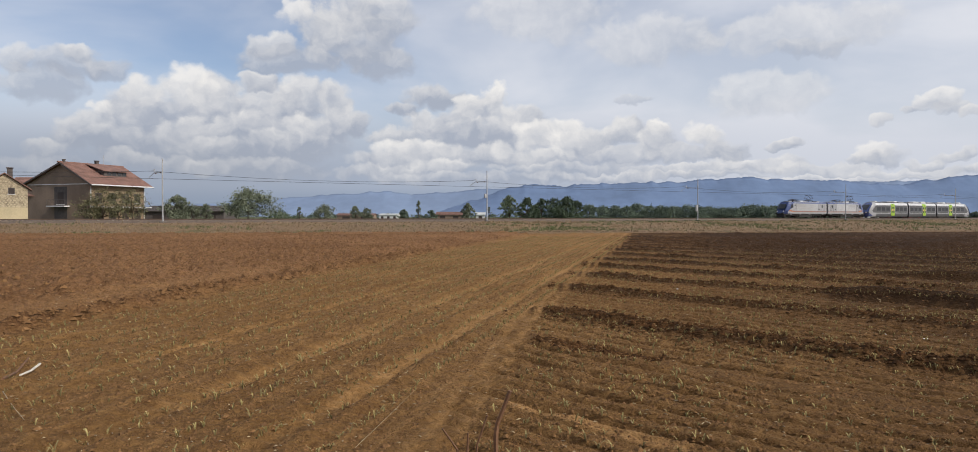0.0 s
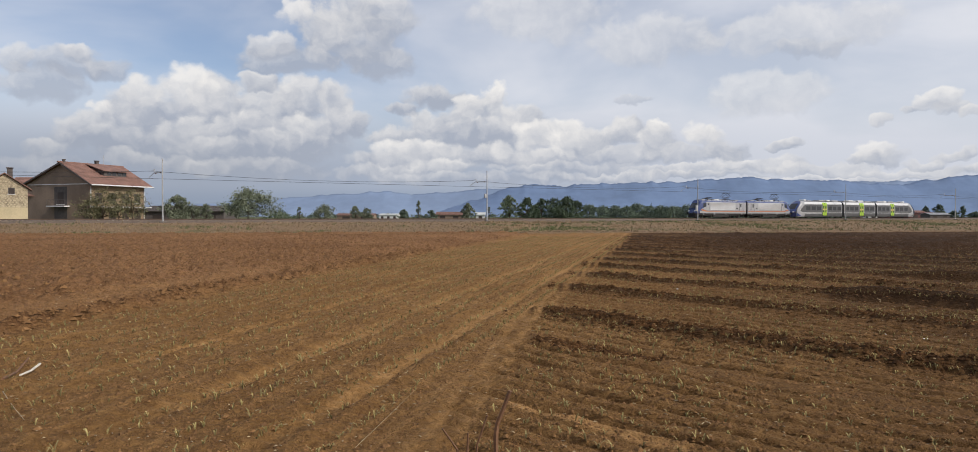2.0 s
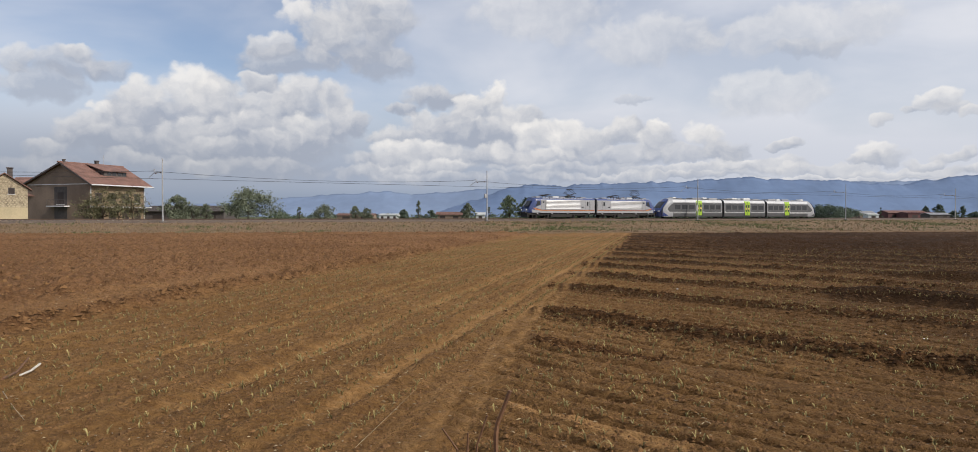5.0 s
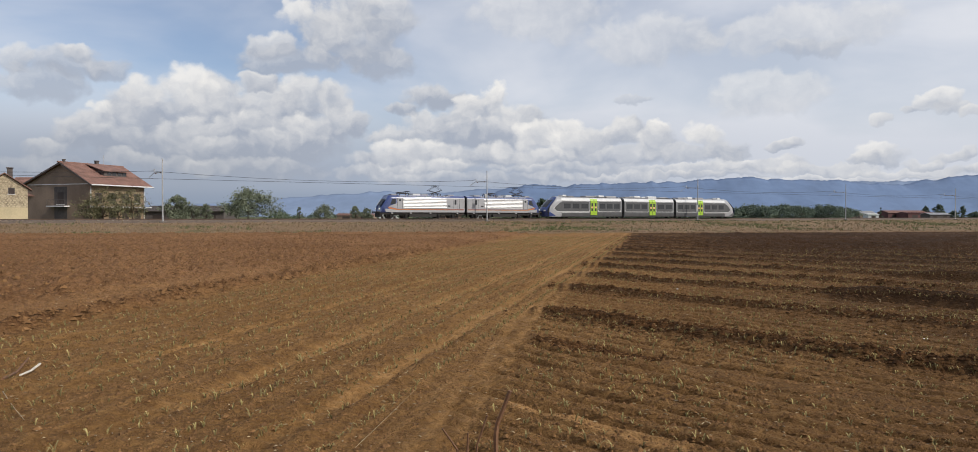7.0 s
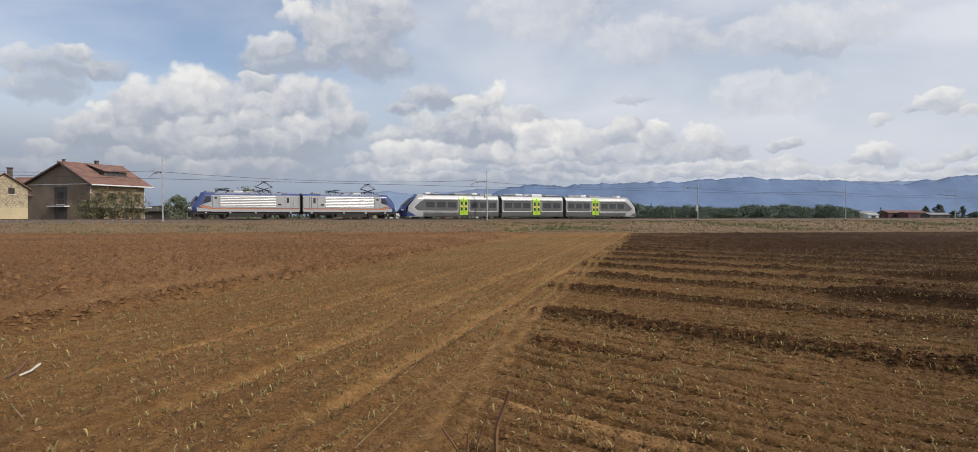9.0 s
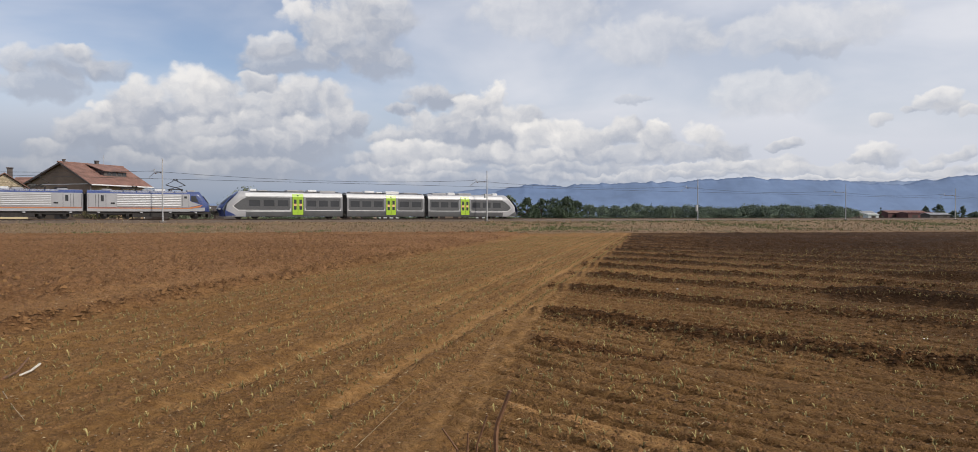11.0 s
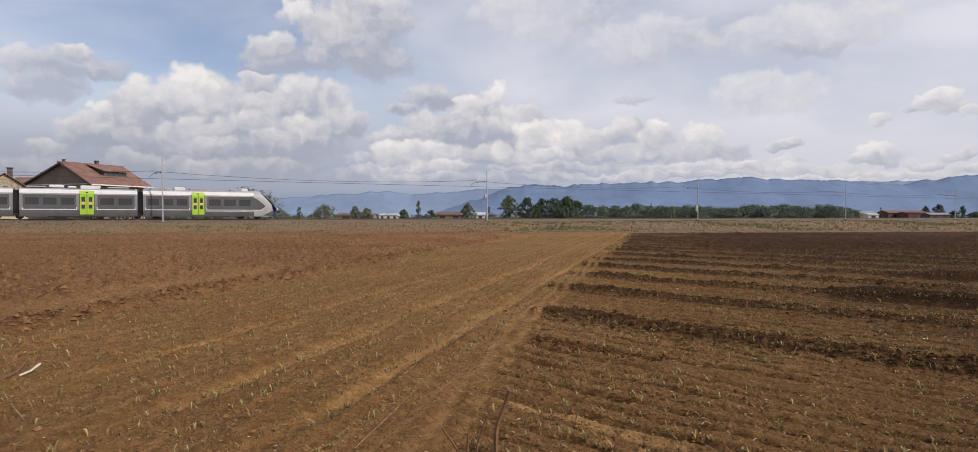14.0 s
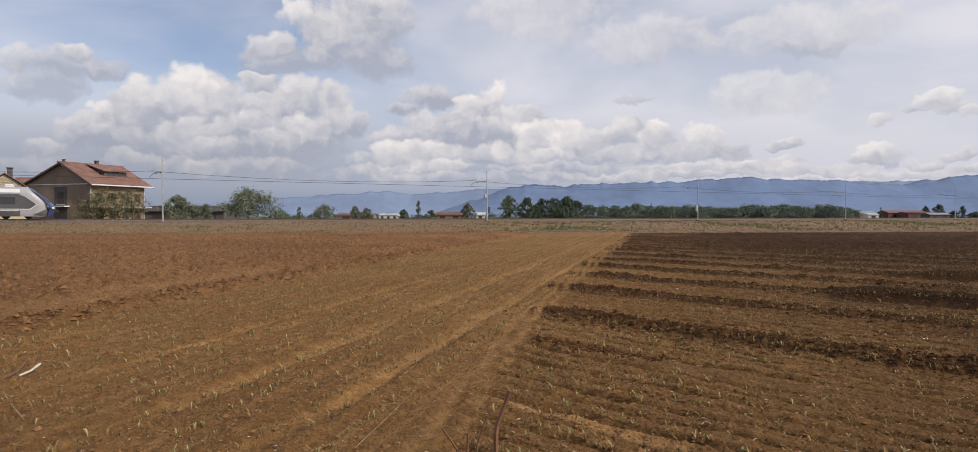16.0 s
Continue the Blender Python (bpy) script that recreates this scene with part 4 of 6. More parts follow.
def end_coach(way, label):
    """An end car of the railcar set; its nose tip is at x = 0 and its inner end at END_LONG."""
    top = tagged(new("railcar"), label, "railcar", "railcar set")
    start = 3.9
    coach_shell(top, start, END_LONG - 0.35)
    prof = mirror(CAR)
    rings = []
    for i in range(11):
        u = i / 10
        ring = []
        for y, z in prof:
            back = nose_back(z) + 0.9 * (abs(y) / 1.46) ** 2.4 * (1 - 0.6 * max(0, z - 1) / 2.8)
            w = 0.86 + 0.14 * min(1, u * 3.3) ** 0.7
            ring.append((back + (start - back) * u, y * w, z))
        rings.append(ring)
    nose = part("nose", Geo().loft(rings), SILVER, top, "smooth silver streamlined nose", smooth=True)
    # blue cap with the windscreen
    cols = 9
    def on_nose(v, z, lift):
        y = v * 1.42 * 0.88
        back = nose_back(z) + 0.9 * (abs(y) / 1.46) ** 2.4 * (1 - 0.6 * max(0, z - 1) / 2.8)
        half = 1.46
        for (a, za), (b, zb) in zip(CAR[1:], CAR[2:]):
            if za <= z <= zb:
                half = a + (b - a) * (z - za) / (zb - za)
        return (back - lift, v * half * 0.88, z + lift * 0.6)
    def sheet(z0, z1, v0, v1, lift, rows=8):
        g = Geo()
        for lay in (lift, lift - 0.05):
            g.poly([on_nose(v0 + (v1 - v0) * j / (cols - 1), z0 + (z1 - z0) * i / rows, lay) for i in range(rows + 1) for j in range(cols)],
                   [(i * cols + j, i * cols + j + 1, (i + 1) * cols + j + 1, (i + 1) * cols + j) for i in range(rows) for j in range(cols - 1)])
        return g
    part("nose_cap", sheet(1.30, 3.72, -1.0, 1.0, 0.035), BLUE, nose, "dark blue panel round the windscreen", smooth=True)
    part("windscreen", sheet(1.95, 3.2, -0.78, 0.78, 0.055), GLASS, nose, smooth=True)
    part("nose_valance", sheet(0.32, 1.30, -1.0, 1.0, 0.03, 4), BLUE, nose, "dark blue lower nose", smooth=True)
    for v in (-0.72, 0.72):
        part("headlight", sheet(1.2, 1.42, v - 0.14, v + 0.14, 0.05, 2), LENS, nose)
    part("coupler", Geo().box(-0.25, 0.5, -0.18, 0.18, 0.85, 1.15, 0.04), GEAR, top)
    for y in (-1.0, 1.0):
        side = side_of(y)
        band(top, 2.15, 10.35, side, 2.0)
        green_door(top, 10.72, 12.35, side)
        band(top, 12.75, END_LONG - 0.7, side)
        # dark blue foot of the nose, wrapped round its side
        skin = lambda u, v, d, s=side: (u, s(u, v, 0)[1] * (0.88 + 0.12 * min(1, max(0, u - 0.8) / 0.9) ** 0.7) + y * (d + 0.014), v)
        hem = Geo()
        cuts = [1.05, 1.35, 1.7, 2.1, 2.5]
        tops = [1.20, 1.05, 0.88, 0.70, 0.50]
        for a, c, ta, tc in zip(cuts, cuts[1:], tops, tops[1:]):
            for f0, f1 in ((0.0, 0.5), (0.5, 1.0)):
                hem.poly([skin(a, 0.42 + (ta - 0.42) * f0, 0), skin(c, 0.42 + (tc - 0.42) * f0, 0), skin(c, 0.42 + (tc - 0.42) * f1, 0), skin(a, 0.42 + (ta - 0.42) * f1, 0)], [(0, 1, 2, 3)])
        part("nose_skirt", hem, BLUE if way < 0 else GREYSKIRT, nose, "dark lower skirt of the nose", smooth=True)
        part("skirt_line", Geo().plate([(4.0, 0.98), (10.5, 0.98), (10.5, 1.04), (4.0, 1.04)], side, 0.008), WHITE, top)
    roof_units(top, ((4.6, 5.6, 0.7, 0.5, True), (5.8, 7.2, 0.85, 0.34, False), (10.0, 12.6, 0.9, 0.42, False), (13.2, 14.6, 0.85, 0.5, True), (15.0, 17.6, 0.95, 0.40, False)))
    part("roof_pipe", Geo().tube([(4.5, -0.9, 3.82), (18.0, -0.9, 3.82)], 0.05), GEAR, top)
    bogie(top, 4.3, 2.4, 0.43, way)
    bogie(top, END_LONG - 0.9, 2.4, 0.43, way)
    part("underfloor_case", Geo().box(7.2, 9.4, -1.15, 1.15, 0.22, 0.45, 0.05), GEAR, top)
    part("gangway_bellows", bellows(END_LONG - 0.36, END_LONG + 0.36), BLACK, top, "black folded gangway bellows")
    return top


def bellows(x0, x1):
    g = Geo()
    n = 6
    folds = [(x0 + (x1 - x0) * i / (2 * n), 0.95 if i % 2 == 0 else 1.0) for i in range(2 * n + 1)]
    return g.loft([[(x, y * f, 0.75 + (z - 0.75) * f) for y, z in mirror([(0, 0.75), (1.25, 0.75), (1.38, 1.2), (1.38, 2.9), (1.2, 3.45), (0, 3.6)])] for x, f in folds])


def mid_coach(way):
    top = tagged(new("railcar"), "middle car of a silver railcar set with lime green doors", "railcar", "railcar set")
    coach_shell(top, 0.35, MID_LONG - 0.35)
    for y in (-1.0, 1.0):
        side = side_of(y)
        band(top, 0.7, 6.55, side)
        green_door(top, 6.95, 8.6, side)
        band(top, 9.0, MID_LONG - 0.7, side)
    roof_units(top, ((1.0, 3.2, 0.9, 0.36, False), (3.5, 5.2, 0.8, 0.52, True), (5.6, 6.6, 0.6, 0.4, True), (7.0, 9.4, 0.95, 0.5, True), (10.2, 12.8, 0.9, 0.36, False)))
    part("roof_pipe", Geo().tube([(0.6, -0.9, 3.82), (13.5, -0.9, 3.82)], 0.05), GEAR, top)
    part("underfloor_case", Geo().box(3.4, 9.6, -1.15, 1.15, 0.22, 0.45, 0.05), GEAR, top)
    return top


def lift_body(top, factor):
    """Brings a car's shell to its true height over the running gear."""
    for ob in top.children_recursive:
        if ob.type == "MESH" and not ob.name.startswith(("bogie", "wheelset", "coupler")):
            for v in ob.data.vertices:
                v.co.z *= factor


LOCO_A = locomotive(True, -1)
LOCO_B = locomotive(False, 1)
GAP = 0.75
CARS = [end_coach(-1, "leading silver railcar with lime green doors and dark blue nose"), mid_coach(-1),
        end_coach(1, "trailing silver railcar with lime green doors and blue nose")]
for car in CARS:
    lift_body(car, 1.065)
# place of each vehicle behind the train's tip, and whether it is turned round
CONSIST = [(LOCO_A, 0.0, False), (LOCO_B, 2 * LOCO_LONG, True), (CARS[0], 2 * LOCO_LONG + GAP, False),
           (CARS[1], 2 * LOCO_LONG + GAP + END_LONG, False), (CARS[2], 2 * LOCO_LONG + GAP + 2 * END_LONG + MID_LONG, True)]
RUN = [(0.0, 129.75), (1.5, 107.95), (3.5, 79.2), (7.0, 29.2), (9.0, 0.75), (11.5, -34.95), (12.5, -49.25), (14.5, -77.9), (16.0, -99.4)]


# ---- buildings ----
def house_pose(x, y, z, ux, uy):
    """Local x along (ux, uy)."""
    return pose(x, y, z, 0, 0, math.degrees(math.atan2(uy, ux)))


def window(parent, place, u0, u1, v0, v1, shut=False):
    w = part("window", Geo().plate([(u0, v0), (u1, v0), (u1, v1), (u0, v1)], place, 0.02), SHUTTER if shut else GLASS, parent)
    g = Geo()
    for a, b, c, d in ((u0 - 0.1, u0, v0, v1), (u1, u1 + 0.1, v0, v1), (u0 - 0.1, u1 + 0.1, v1, v1 + 0.1)):
        g.plate([(a, c), (b, c), (b, d), (a, d)], place, 0.05)
    part("window_frame", g, TIMBER, w)
    part("sill", Geo().plate([(u0 - 0.18, v0 - 0.08), (u1 + 0.18, v0 - 0.08), (u1 + 0.18, v0), (u0 - 0.18, v0)], place, 0.14), TRIM, w)
    return w


def courses(a0, a1, z0, z1, n):
    """The stepped outline of a tiled slope from ridge to eave."""
    top, low = [], []
    for i in range(n):
        top.append((a0 + (a1 - a0) * i / n, z0 + (z1 - z0) * i / n))
        top.append((a0 + (a1 - a0) * (i + 1) / n, z0 + (z1 - z0) * (i + 1) / n + 0.06))
    return top + [(a1, z1 - 0.10), (a0, z0 - 0.12)]


def tiled_roof(parent, x0, x1, y_ridge, y_eave, z_ridge, z_eave, name="roof"):
    """One slope, with courses of tiles standing proud."""
    g = Geo().loft([[(x, y, z) for y, z in courses(y_ridge, y_eave, z_ridge, z_eave, 26)] for x in (x0, x1)])
    return part(name, g, ROOFTILE, parent, "terracotta tiled slope")


def chimney(parent, x, y, z0, z1, w=0.4):
    c = part("chimney", Geo().box(x - w, x + w, y - w, y + w, z0, z1), TIMBER, parent)
    part("chimney_cap", Geo().box(x - w * 1.3, x + w * 1.3, y - w * 1.3, y + w * 1.3, z1, z1 + 0.12, 0.03), TIMBER, c)
    return c


def farmhouse():
    """Two storeys and a roof storey; origin at the corner between gable wall and front wall."""
    top = tagged(new("farmhouse"), "two-storey brown farmhouse with a terracotta gable roof and dormer", "house")
    L, W, E, R = 10.6, 13.7, 6.3, 9.5
    mid = W / 2 - 1.0
    gable = Geo()
    prof = [(0, -0.2), (W, -0.2), (W, E), (mid, R), (0, E)]
    gable.loft([[(x, y, z) for y, z in prof] for x in (0.0, 0.35)])
    part("wall", gable, PLASTER, top, "shaded grey-brown gable wall")
    part("wall", Geo().loft([[(x, y, z) for y, z in prof] for x in (L - 0.35, L)]), PLASTER, top)
    part("wall", Geo().box(0.35, L - 0.35, 0.0, 0.35, -0.2, E), OCHRE, top, "ochre plastered front wall")
    part("wall", Geo().box(0.35, L - 0.35, W - 0.35, W, -0.2, E), PLASTER, top)
    slope = (R - E) / mid
    over = 0.9
    back_slope = (R - E) / (W - mid)
    zB = E + 0.25 - back_slope * over
    tiled_roof(top, -0.5, L + 1.1, mid, -over, R + 0.25, E + 0.25 - slope * over)
    tiled_roof(top, -0.5, L + 1.1, mid, W + over, R + 0.25, zB)
    zE = E + 0.25 - slope * over
    part("gutter", Geo().box(-0.5, L + 1.1, -over - 0.16, -over, zE - 0.12, zE + 0.06, 0.03), TRIM, top, "white gutter")
    for x in (-0.55, L + 1.1):
        g = Geo()
        g.loft([[(xx, mid, R + 0.18), (xx, -over, zE - 0.02), (xx, -over, zE - 0.24), (xx, mid, R - 0.06)] for xx in (x - 0.04, x + 0.05)])
        g.loft([[(xx, mid, R + 0.18), (xx, W + over, zB - 0.02), (xx, W + over, zB - 0.24), (xx, mid, R - 0.06)] for xx in (x - 0.04, x + 0.05)])
        part("barge_board", g, TIMBER, top)
    part("ridge_cap", Geo().tube([(-0.9, mid, R + 0.25), (L + 1.1, mid, R + 0.25)], 0.14, n=8), ROOFTILE, top)
    # dormer: a low shed roof with a row of small windows
    dz = lambda y: R + 0.25 - slope * (mid - y)
    d = part("dormer", Geo().loft([[(x, 2.0, dz(2.0) - 0.1), (x, 2.0, dz(2.0) + 0.85), (x, 4.6, dz(4.6) + 0.12), (x, 4.6, dz(4.6) - 0.1)] for x in (4.4, 8.8)]), TIMBER, top, "dark timber dormer")
    part("dormer_roof", Geo().loft([[(x, 1.6, dz(2.0) + 0.80), (x, 1.6, dz(2.0) + 0.92), (x, 5.6, dz(5.6) + 0.16), (x, 5.6, dz(5.6) + 0.04)] for x in (3.9, 9.3)]), ROOFTILE, d)
    for i in range(4):
        x = 5.0 + i * 1.0
        part("dormer_window", Geo().box(x, x + 0.75, 1.97, 2.05, dz(2.0) + 0.2, dz(2.0) + 0.7), GLASS, d)
    chimney(top, 6.6, 6.2, R - 0.4, R + 0.85, 0.24)
    chimney(top, 0.2, 5.8, R - 0.2, R + 0.62, 0.16)
    part("aerial", Geo().tube([(8.3, 6.6, R), (8.3, 6.6, R + 2.0)], 0.025).tube([(8.0, 6.6, R + 1.7), (8.7, 6.6, R + 1.7)], 0.02).tube([(8.0, 6.6, R + 1.4), (8.7, 6.6, R + 1.4)], 0.02), GALVANISED, top)
    gab = lambda u, v, dd: (-dd, u, v)
    fro = lambda u, v, dd: (u, -dd, v)
    # the loggia's shade as a flat dark sheet, and openings of the gable
    part("loggia", Geo().plate([(4.9, 0.0), (7.7, 0.0), (7.7, 5.8), (4.9, 5.8)], gab, 0.012), TIMBER, top, "flat dark sheet for the shade of a loggia bay")
    bal = part("balcony", Geo().plate([(4.4, 2.55), (8.4, 2.55), (8.4, 2.75), (4.4, 2.75)], gab, 0.9), TRIM, top, "pale balcony slab")
    rail = Geo()
    for i in range(14):
        u = 4.5 + i * 0.295
        rail.tube([(-0.85, u, 2.75), (-0.85, u, 3.7)], 0.02, n=4)
    rail.tube([(-0.85, 4.45, 3.7), (-0.85, 8.35, 3.7)], 0.03, n=4)
    part("railing", rail, TIMBER, bal)
    part("string_course", Geo().plate([(0, 6.12), (W, 6.12), (W, 6.24), (0, 6.24)], gab, 0.05), TRIM, top, "pale string course")
    window(top, gab, 5.6, 7.0, 3.0, 4.9, True)
    for u in (1.0, 3.6, 6.2, 8.6):
        window(top, fro, u, u + 1.1, 3.2, 4.7, u in (1.0, 6.2))
        window(top, fro, u, u + 1.1, 0.5, 1.9, True)
    slab = part("balcony", Geo().plate([(0.2, 2.45), (L + 0.6, 2.45), (L + 0.6, 2.62), (0.2, 2.62)], fro, 1.1), TRIM, top, "long pale balcony slab")
    g = Geo()
    for i in range(38):
        u = 0.25 + i * 0.285
        g.tube([(u, -1.05, 2.62), (u, -1.05, 3.5)], 0.018, n=4)
    g.tube([(0.2, -1.05, 3.5), (L + 0.6, -1.05, 3.5)], 0.03, n=4)
    part("railing", g, TIMBER, slab)
    part("downpipe", Geo().tube([(0.08, -0.1, 0), (0.08, -0.1, E - 0.5), (0.08, -over, zE - 0.1)], 0.06), TRIM, top)
    part("downpipe", Geo().tube([(L - 0.1, -0.1, 0), (L - 0.1, -0.1, E - 0.5), (L - 0.1, -over, zE - 0.1)], 0.06), TRIM, top)
    top.matrix_basis = house_pose(-62.8, 110.0, 1.0, 0.34, 0.94) @ pose(0, 0, 0)
    return top


farmhouse()


def stone_house():
    """Old rubble house with a rendered foot; local x along its gable wall, which faces the line."""
    top = tagged(new("stone_house"), "old rubble-stone house with cream rendered base and tiled roof", "house")
    W, D, E, R = 5.4, 6.0, 5.0, 7.0
    prof = [(0, 2.3), (W, 2.3), (W, E), (W / 2, R), (0, E)]
    g = Geo().loft([[(x, y, z) for x, z in prof] for y in (0, 0.5)])
    wall = part("wall", g, STONE, top, "rubble-stone gable wall")
    part("wall_base", Geo().box(-0.02, W + 0.02, -0.05, 0.5, -0.3, 2.3), CREAM, top, "cream rendered foot of the wall")
    # single stones standing proud of the mortar
    shapes = []
    for i in range(4):
        r = np.random.default_rng(i)
        st = Geo()
        ring = [(math.cos(a) * (1 + r.uniform(-0.2, 0.2)), math.sin(a) * (1 + r.uniform(-0.2, 0.2))) for a in (2 * math.pi * j / 7 for j in range(7))]
        st.loft([[(x * f * 0.19, y, z * f * 0.12) for x, z in ring] for y, f in ((0.03, 1.0), (-0.03, 0.95), (-0.06, 0.65))])
        shapes.append(mesh_of("stone", st, STONE))
    count = 0
    for row in range(16):
        z = 2.42 + row * 0.29
        for col in range(13):
            x = 0.25 + col * 0.42 + (row % 2) * 0.2 + RNG.uniform(-0.05, 0.05)
            lim = E + (R - E) * (1 - abs(x - W / 2) / (W / 2))
            if x > W - 0.2 or z > lim - 0.25 or RNG.random() < 0.3 or (2.9 < x < 4.1 and 4.0 < z < 5.3):
                continue
            if count < 290:
                ob = new("stone", shapes[(row * 7 + col * 3) % 4])
                ob.parent = wall
                ob.location = (x, 0, z + RNG.uniform(-0.03, 0.03))
                ob.scale = (RNG.uniform(0.5, 1.2), RNG.uniform(0.4, 1.0), RNG.uniform(0.5, 1.2))
                count += 1
    part("wall", Geo().box(W - 0.5, W, 0.5, D, -0.3, E), STONE, top)
    part("wall", Geo().box(0, 0.5, 0.5, D, -0.3, E), STONE, top)
    part("wall", Geo().loft([[(x, y, z) for x, z in prof] for y in (D, D + 0.4)]), STONE, top)
    for sgn in (0, 1):
        xe = -0.55 if sgn == 0 else W + 0.55
        g = Geo().loft([[(x, y, z) for x, z in courses(W / 2, xe, R + 0.2, E - 0.15, 18)] for y in (-0.35, D + 0.6)])
        part("roof", g, ROOFTILE, top)
    front = lambda u, v, d: (u, -d, v)
    window(top, front, 3.2, 3.8, 4.2, 5.0, True)
    chimney(top, 3.3, 1.2, R - 0.9, R + 0.9, 0.34)
    u = Vector((0.84, 0.55))
    top.matrix_basis = house_pose(-70.5, 97.0, 1.0, u.x, u.y)
    return top


stone_house()


def shed(name, label, x, y, turn, long, deep, eave, ridge, wall_mat, roof_mat, doors=0):
    """A plain gabled outbuilding; x, y is the near left corner."""
    top = tagged(new(name), label, "building")
    prof = [(0, -0.5), (deep, -0.5), (deep, eave), (deep / 2, ridge), (0, eave)]
    part("wall", Geo().loft([[(a, b, c) for b, c in prof] for a in (0, long)]), wall_mat, top)
    for y0 in (-0.5, deep + 0.5):
        d = (ridge - eave) / (deep / 2)
        g = Geo().loft([[(q, u, v) for u, v in courses(deep / 2, y0, ridge + 0.2, ridge + 0.2 - d * abs(y0 - deep / 2), 8)] for q in (-0.4, long + 0.4)])
        part("roof", g, roof_mat, top)
    face = lambda u, v, d: (u, -d, v)
    for i in range(doors):
        u = long * (i + 0.3) / doors
        w = long / doors * 0.4
        part("door", Geo().plate([(u, 0), (u + w, 0), (u + w, eave * 0.7), (u, eave * 0.7)], face, 0.03), SHUTTER, top)
    top.matrix_basis = pose(x, y, 0.7, 0, 0, turn)
    return top


def at(px, d):
    """Ground place in the direction px (in the view's plane) at a depth d."""
    return ((px - 784) / 1120 * d, d)


shed("annex", "low annex with terracotta roof between two houses", -92.5, 135.0, 8, 3.4, 6, 6.9, 8.9, PLASTER, ROOFTILE, 1)
shed("lean_to", "small lean-to with terracotta roof beside a house", -75.2, 114.5, 8, 2.0, 3, 4.8, 5.7, PLASTER, ROOFTILE)
shed("barn", "long dark open barn behind bushes", *at(232, 135), 3, 15, 9, 2.3, 3.3, TIMBER, TIMBER, 3)
shed("warehouse", "far white warehouse with long low roof", *at(608, 420), 0, 11, 14, 2.2, 3.0, FARWHITE, FARWHITE, 3)
shed("shed", "far pale shed with terracotta roof", *at(540, 380), 0, 20, 10, 1.9, 2.9, PLASTER, ROOFTILE, 2)
shed("farm_building", "far long farm building with terracotta roof and white gable", *at(699, 330), -4, 12.5, 9, 2.2, 3.4, PLASTER, ROOFTILE, 2)
shed("garage", "far small white garage", *at(763, 330), 0, 4.2, 6, 2.2, 3.2, FARWHITE, FARWHITE, 1)
shed("brick_barn", "far long red brick farm building with tiled roof", *at(1424, 430), 8, 26, 10, 3.6, 5.0, REDWALL, ROOFTILE, 3)
shed("brick_barn", "far low red brick barn", *at(1456, 420), 8, 18, 10, 3.2, 4.0, REDWALL, REDWALL, 2)
shed("polytunnel_shed", "far low white roofed shed", *at(1491, 400), 4, 12, 8, 2.4, 3.4, TIMBER, ROOFGREY, 2)
shed("cottage", "far cottage with a dark roof", *at(1366, 420), 0, 14, 9, 3.2, 4.6, PLASTER, ROOFGREY, 2)
shed("greenhouse", "far white low greenhouse", *at(1392, 400), 0, 6, 6, 2.4, 3.0, FARWHITE, FARWHITE, 1)

# ---- plants ----
def leaf_cards(centres, sizes, per, leaf, rng):
    """Small leaves in clumps round the centres."""
    n = len(centres) * per
    c = np.repeat(centres, per, 0) + rng.normal(0, 1, (n, 3)) * np.repeat(sizes, per)[:, None] * (0.55, 0.55, 0.45)
    u = rng.normal(0, 1, (n, 3))
    u /= np.linalg.norm(u, axis=1)[:, None]
    w = np.cross(u, rng.normal(0, 1, (n, 3)))
    w /= np.linalg.norm(w, axis=1)[:, None]
    size = leaf * rng.uniform(0.6, 1.3, n)[:, None]
    verts = np.stack([c - u * size, c + w * size * 0.55, c + u * size, c - w * size * 0.55], 1).reshape(-1, 3)
    faces = np.arange(n * 4).reshape(-1, 4)
    return verts, faces


